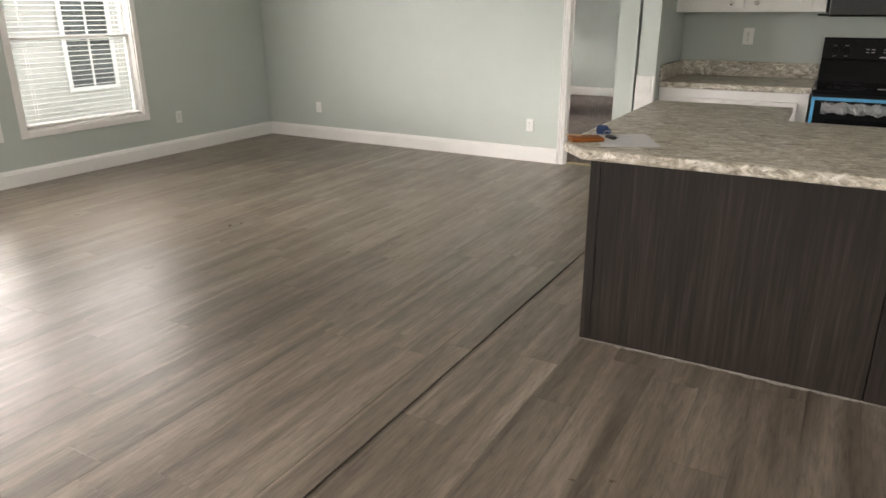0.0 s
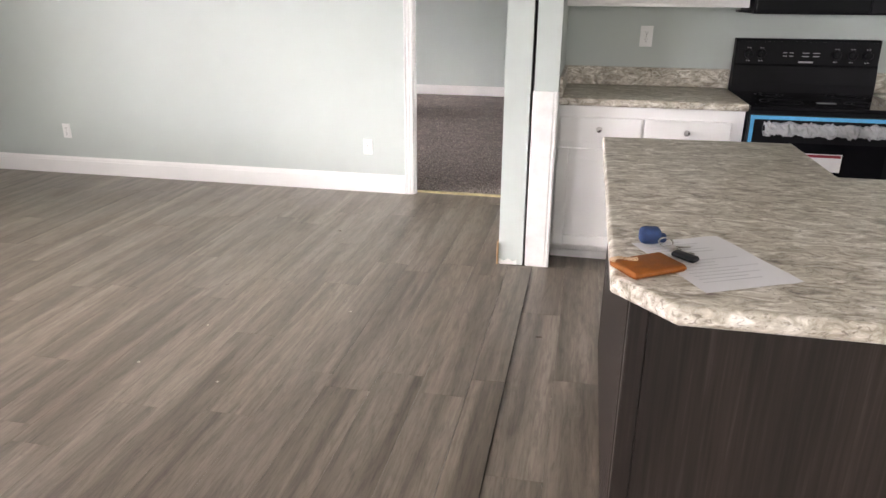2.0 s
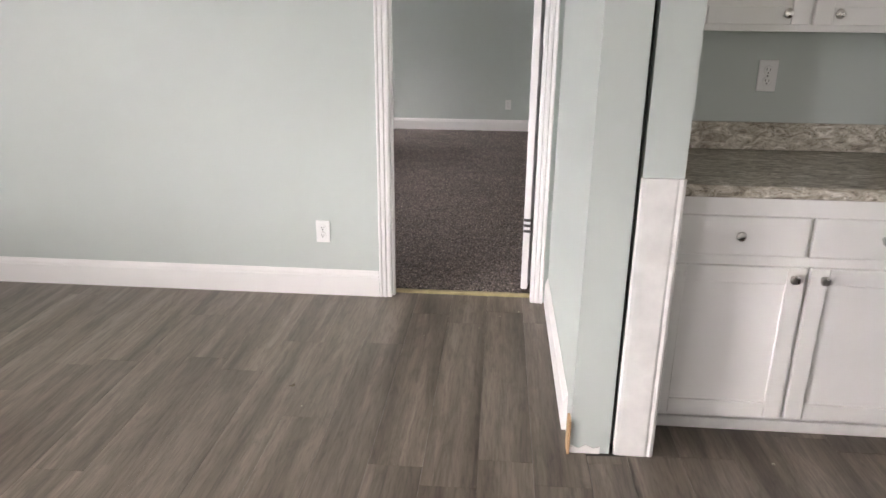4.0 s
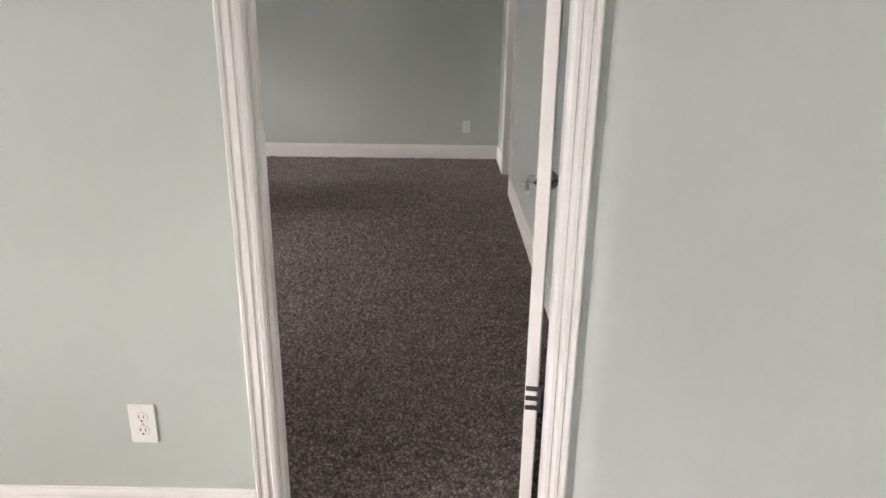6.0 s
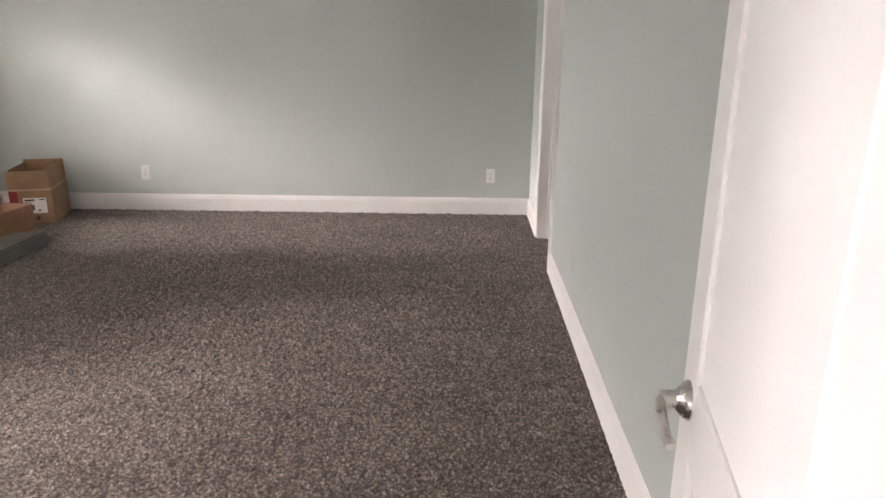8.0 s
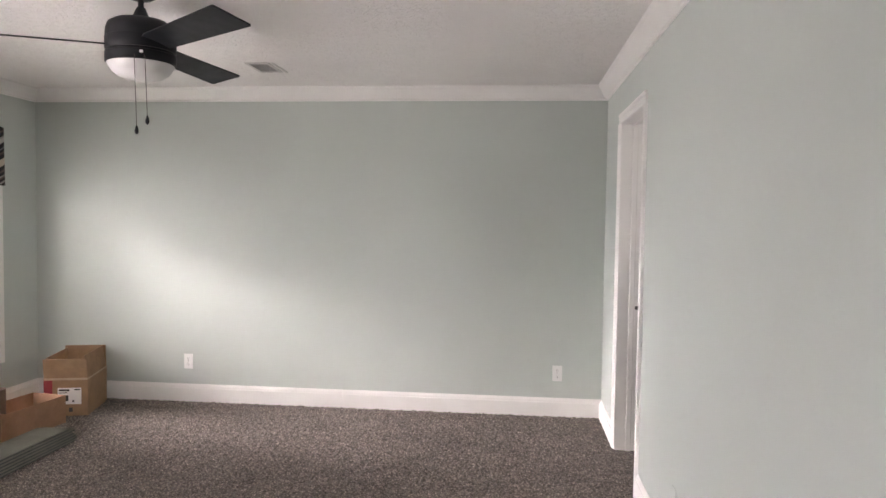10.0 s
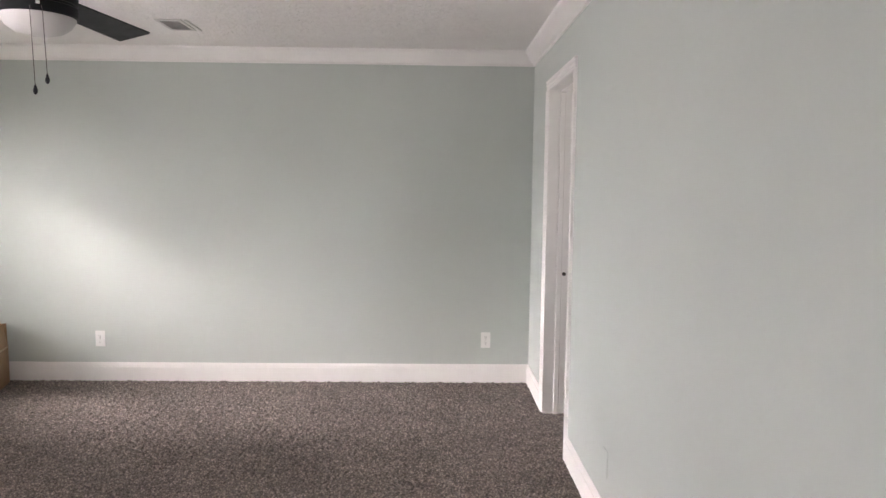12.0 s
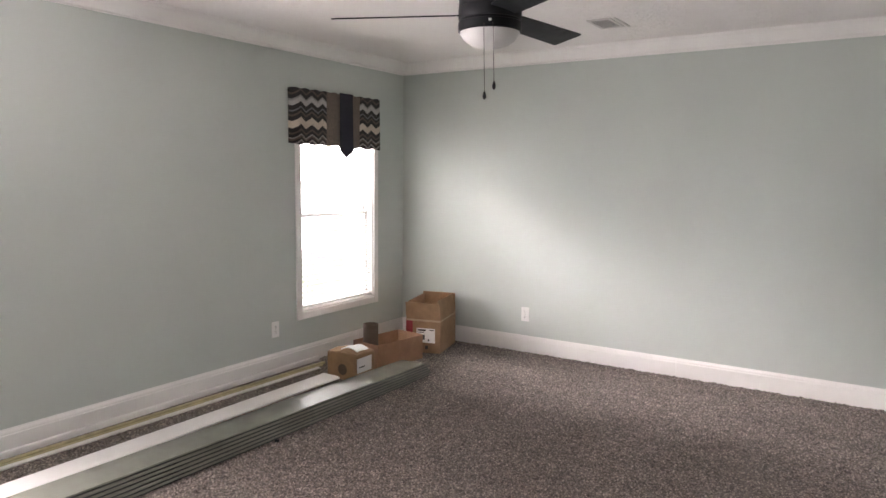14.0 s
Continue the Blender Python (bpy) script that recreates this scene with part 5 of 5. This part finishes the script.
def siding_stack():
    root = thing("siding_stack", (-2.75, 2.5, ZC), "stack of long grey-green vinyl siding panels on the carpet", "siding panels")
    rng = random.Random(9)
    for k in range(6):
        xr, xl = -2.550 - 0.022 * k + rng.uniform(-0.004, 0.004), -2.865 - 0.003 * k
        y0, y1 = 0.75 + rng.uniform(-0.05, 0.05), 4.33 + rng.uniform(-0.05, 0.03)
        z = ZC + 0.003 + 0.0135 * k
        w, turn = xr - xl, 0.03 + 0.014 * k
        bm = bmesh.new()
        prof = [(0, 0.0), (0.006, 0.0095), (w * 0.30, 0.0128), (w * 0.62, 0.0120), (w - 0.10, 0.0105), (w - 0.022, 0.0115), (w - 0.014, 0.0125), (w - 0.004, 0.0115), (w, 0.006), (w, 0.0), (w - 0.006, 0.0), (w - 0.010, 0.006), (w - 0.024, 0.007), (0.010, 0.006), (0.006, 0.0)]
        extrude(bm, prof, (xl, y0, z), (1, 0, 0), (0, 0, 1), (turn, y1 - y0, 0))
        panel = part("siding_panel", bm, SIDING_GREEN, root)
        bm = bmesh.new()
        extrude(bm, [(0, 0), (0.0025, 0.001), (0.0025, 0.006), (0, 0.007)], (xr + 0.0003, y0, z - 0.001), (1, 0, 0), (0, 0, 1), (turn, y1 - y0, 0))
        part("nailing_edge", bm, SIDING_EDGE, panel, "dark panel edge")


siding_stack()
rows = (
    ("white_board", BOARD_WHITE, -3.000, -3.022, 0.6, 3.80, 0.150, 0.016, ZC + 0.028, "long flat white trim board lying beside the siding", "trim board"),
    ("wood_strip", RAW_WOOD, -3.01, -3.03, 0.7, 3.70, 0.060, 0.028, ZC, "wooden batten under the white board", "wood strip"),
    ("wood_strip", BRASS_STRIP, -3.450, -3.375, 0.5, 4.10, 0.030, 0.016, ZC, "long yellowish wooden strip on the carpet", "wood strip"),
    ("wood_strip", BRASS_STRIP, -3.415, -3.345, 0.5, 4.05, 0.020, 0.010, ZC, "thin yellowish wooden strip on the carpet", "wood strip"),
    ("trim_strip", ALU, -3.380, -3.312, 0.5, 3.98, 0.034, 0.010, ZC, "long pale trim strip on the carpet", "trim strip"),
    ("trim_strip", TRIM, -3.493, -3.478, 0.5, 4.15, 0.022, 0.035, ZC, "long white trim strip beside the baseboard", "trim strip"),
)
for nm, mat, xa, xb, ya, yb, w, h, z, lab, cat in rows:
    bm = bmesh.new()
    prof = [(-w / 2, 0), (w / 2, 0), (w / 2, h * 0.55), (w * 0.38, h * 0.9), (w * 0.2, h), (-w / 2 + 0.002, h), (-w / 2, h - 0.002)]
    extrude(bm, prof, (0, 0, z), (1, 0, 0), (0, 0, 1), (0, yb - ya, 0))
    bmesh.ops.transform(bm, matrix=along(xa, xb, ya, yb), verts=bm.verts)
    solid(nm, bm, mat, lab, cat)
bm = bmesh.new()
box(bm, -0.012, 0.012, -0.006, 0.006, 0, 0.012, 0.003, m=Matrix.Translation((-2.50, 2.78, ZC + 0.004)) @ Matrix.Rotation(radians(30), 4, "Z"))
solid("debris_chip", bm, BLACK_MATT, "small dark chip on the carpet", "debris")

# ---- floor crumbs ----
rng = random.Random(21)
crumbs = [(0.182, -2.086, 0.011), (-0.512, -2.73, 0.012), (-0.409, -2.361, 0.009), (-0.12, -2.802, 0.008), (0.642, -0.143, 0.010), (1.469, -1.301, 0.010), (0.55, -0.2, 0.006), (0.3, -0.16, 0.005), (-0.5, -0.35, 0.005), (0.2, -0.45, 0.005), (1.89, -3.65, 0.008), (0.45, -0.35, 0.005), (-1.6, -3.9, 0.010), (-0.9, -3.6, 0.008), (0.15, -0.09, 0.005), (-1.9, -1.2, 0.006), (-0.2, -1.1, 0.006)]
for x, y, s in crumbs:
    bm = bmesh.new()
    res = bmesh.ops.create_icosphere(bm, subdivisions=1, radius=s * 0.6)
    for v in bm.verts:
        v.co = Vector((v.co.x * rng.uniform(0.6, 1.2), v.co.y * rng.uniform(0.6, 1.2), max(0, v.co.z * 0.6 + s * 0.2))) + Vector((x, y, 0.0015))
    tagged(new("crumb", to_mesh("crumb", bm, CRUMB)), "small pale crumb of building debris on the planks", "debris", "floor crumbs")

# ---- plank floor ----
bm = bmesh.new()
box(bm, XL, XE, YB, 0.056, -0.12, -0.006)
floor = structure("floor", bm, SUBFLOOR, "grey-brown vinyl plank floor with a dark open seam")
PW, PL, SEAM, EDGE = 0.183, 1.22, 0.980, 0.847


def plank_mesh(w, l, rise=0.0):
    bm = bmesh.new()
    box(bm, 0.0003, w - 0.0003, 0.0003, l - 0.0003, -0.006, 0.0, 0.0005)
    for v in bm.verts:
        v.co.z += rise * max(0.0, v.co.x / w)
    return to_mesh("plank", bm, PLANK)


full = plank_mesh(PW, PL)
rng = random.Random(11)


def plank_row(x, w, y0, y1, joined, rise=0.0):
    y = y0 - rng.random() * PL
    while y < y1:
        a, b = max(y, y0), min(y + PL, y1)
        if b - a > 0.01:
            if joined is not None:
                box(joined, x + 0.0006, x + w - 0.0006, a + 0.0006, b - 0.0006, -0.006, 0.0)
            else:
                me = full if (b - a > PL - 1e-6 and abs(w - PW) < 1e-6) else plank_mesh(w, b - a, rise)
                ob = new("plank", me)
                ob.matrix_basis = Matrix.Translation((x, a, 0))
                ob.parent = floor
        y += PL


near, far_bm = -6.9, bmesh.new()
plank_row(EDGE + 0.002, SEAM - EDGE, near, -1.31, None, 0.006)
x = EDGE - PW
while x > XL - PW:
    a = max(x, XL)
    plank_row(a, x + PW - a, near, -1.32 if x > 0.7 else 0.054, None)
    plank_row(a, x + PW - a, YB, near, far_bm)
    x -= PW
plank_row(EDGE + 0.002, SEAM - EDGE, YB, near, far_bm)
x = SEAM + 0.004
while x < XE:
    w = min(PW, XE - x)
    y1 = YK
    if x < 2.6:
        if x < 1.0:
            plank_row(x, w, near, -1.29, None)
            plank_row(1.067, x + w - 1.067, -1.29, YK, None)
        else:
            plank_row(x, w, near, y1, None)
        plank_row(x, w, YB, near, far_bm)
    else:
        plank_row(x, w, YB, y1, far_bm)
    x += PW
rest = part("plank_rest", far_bm, PLANK, floor, "planks farther from the doorway")
rest["kind"] = "stuff"
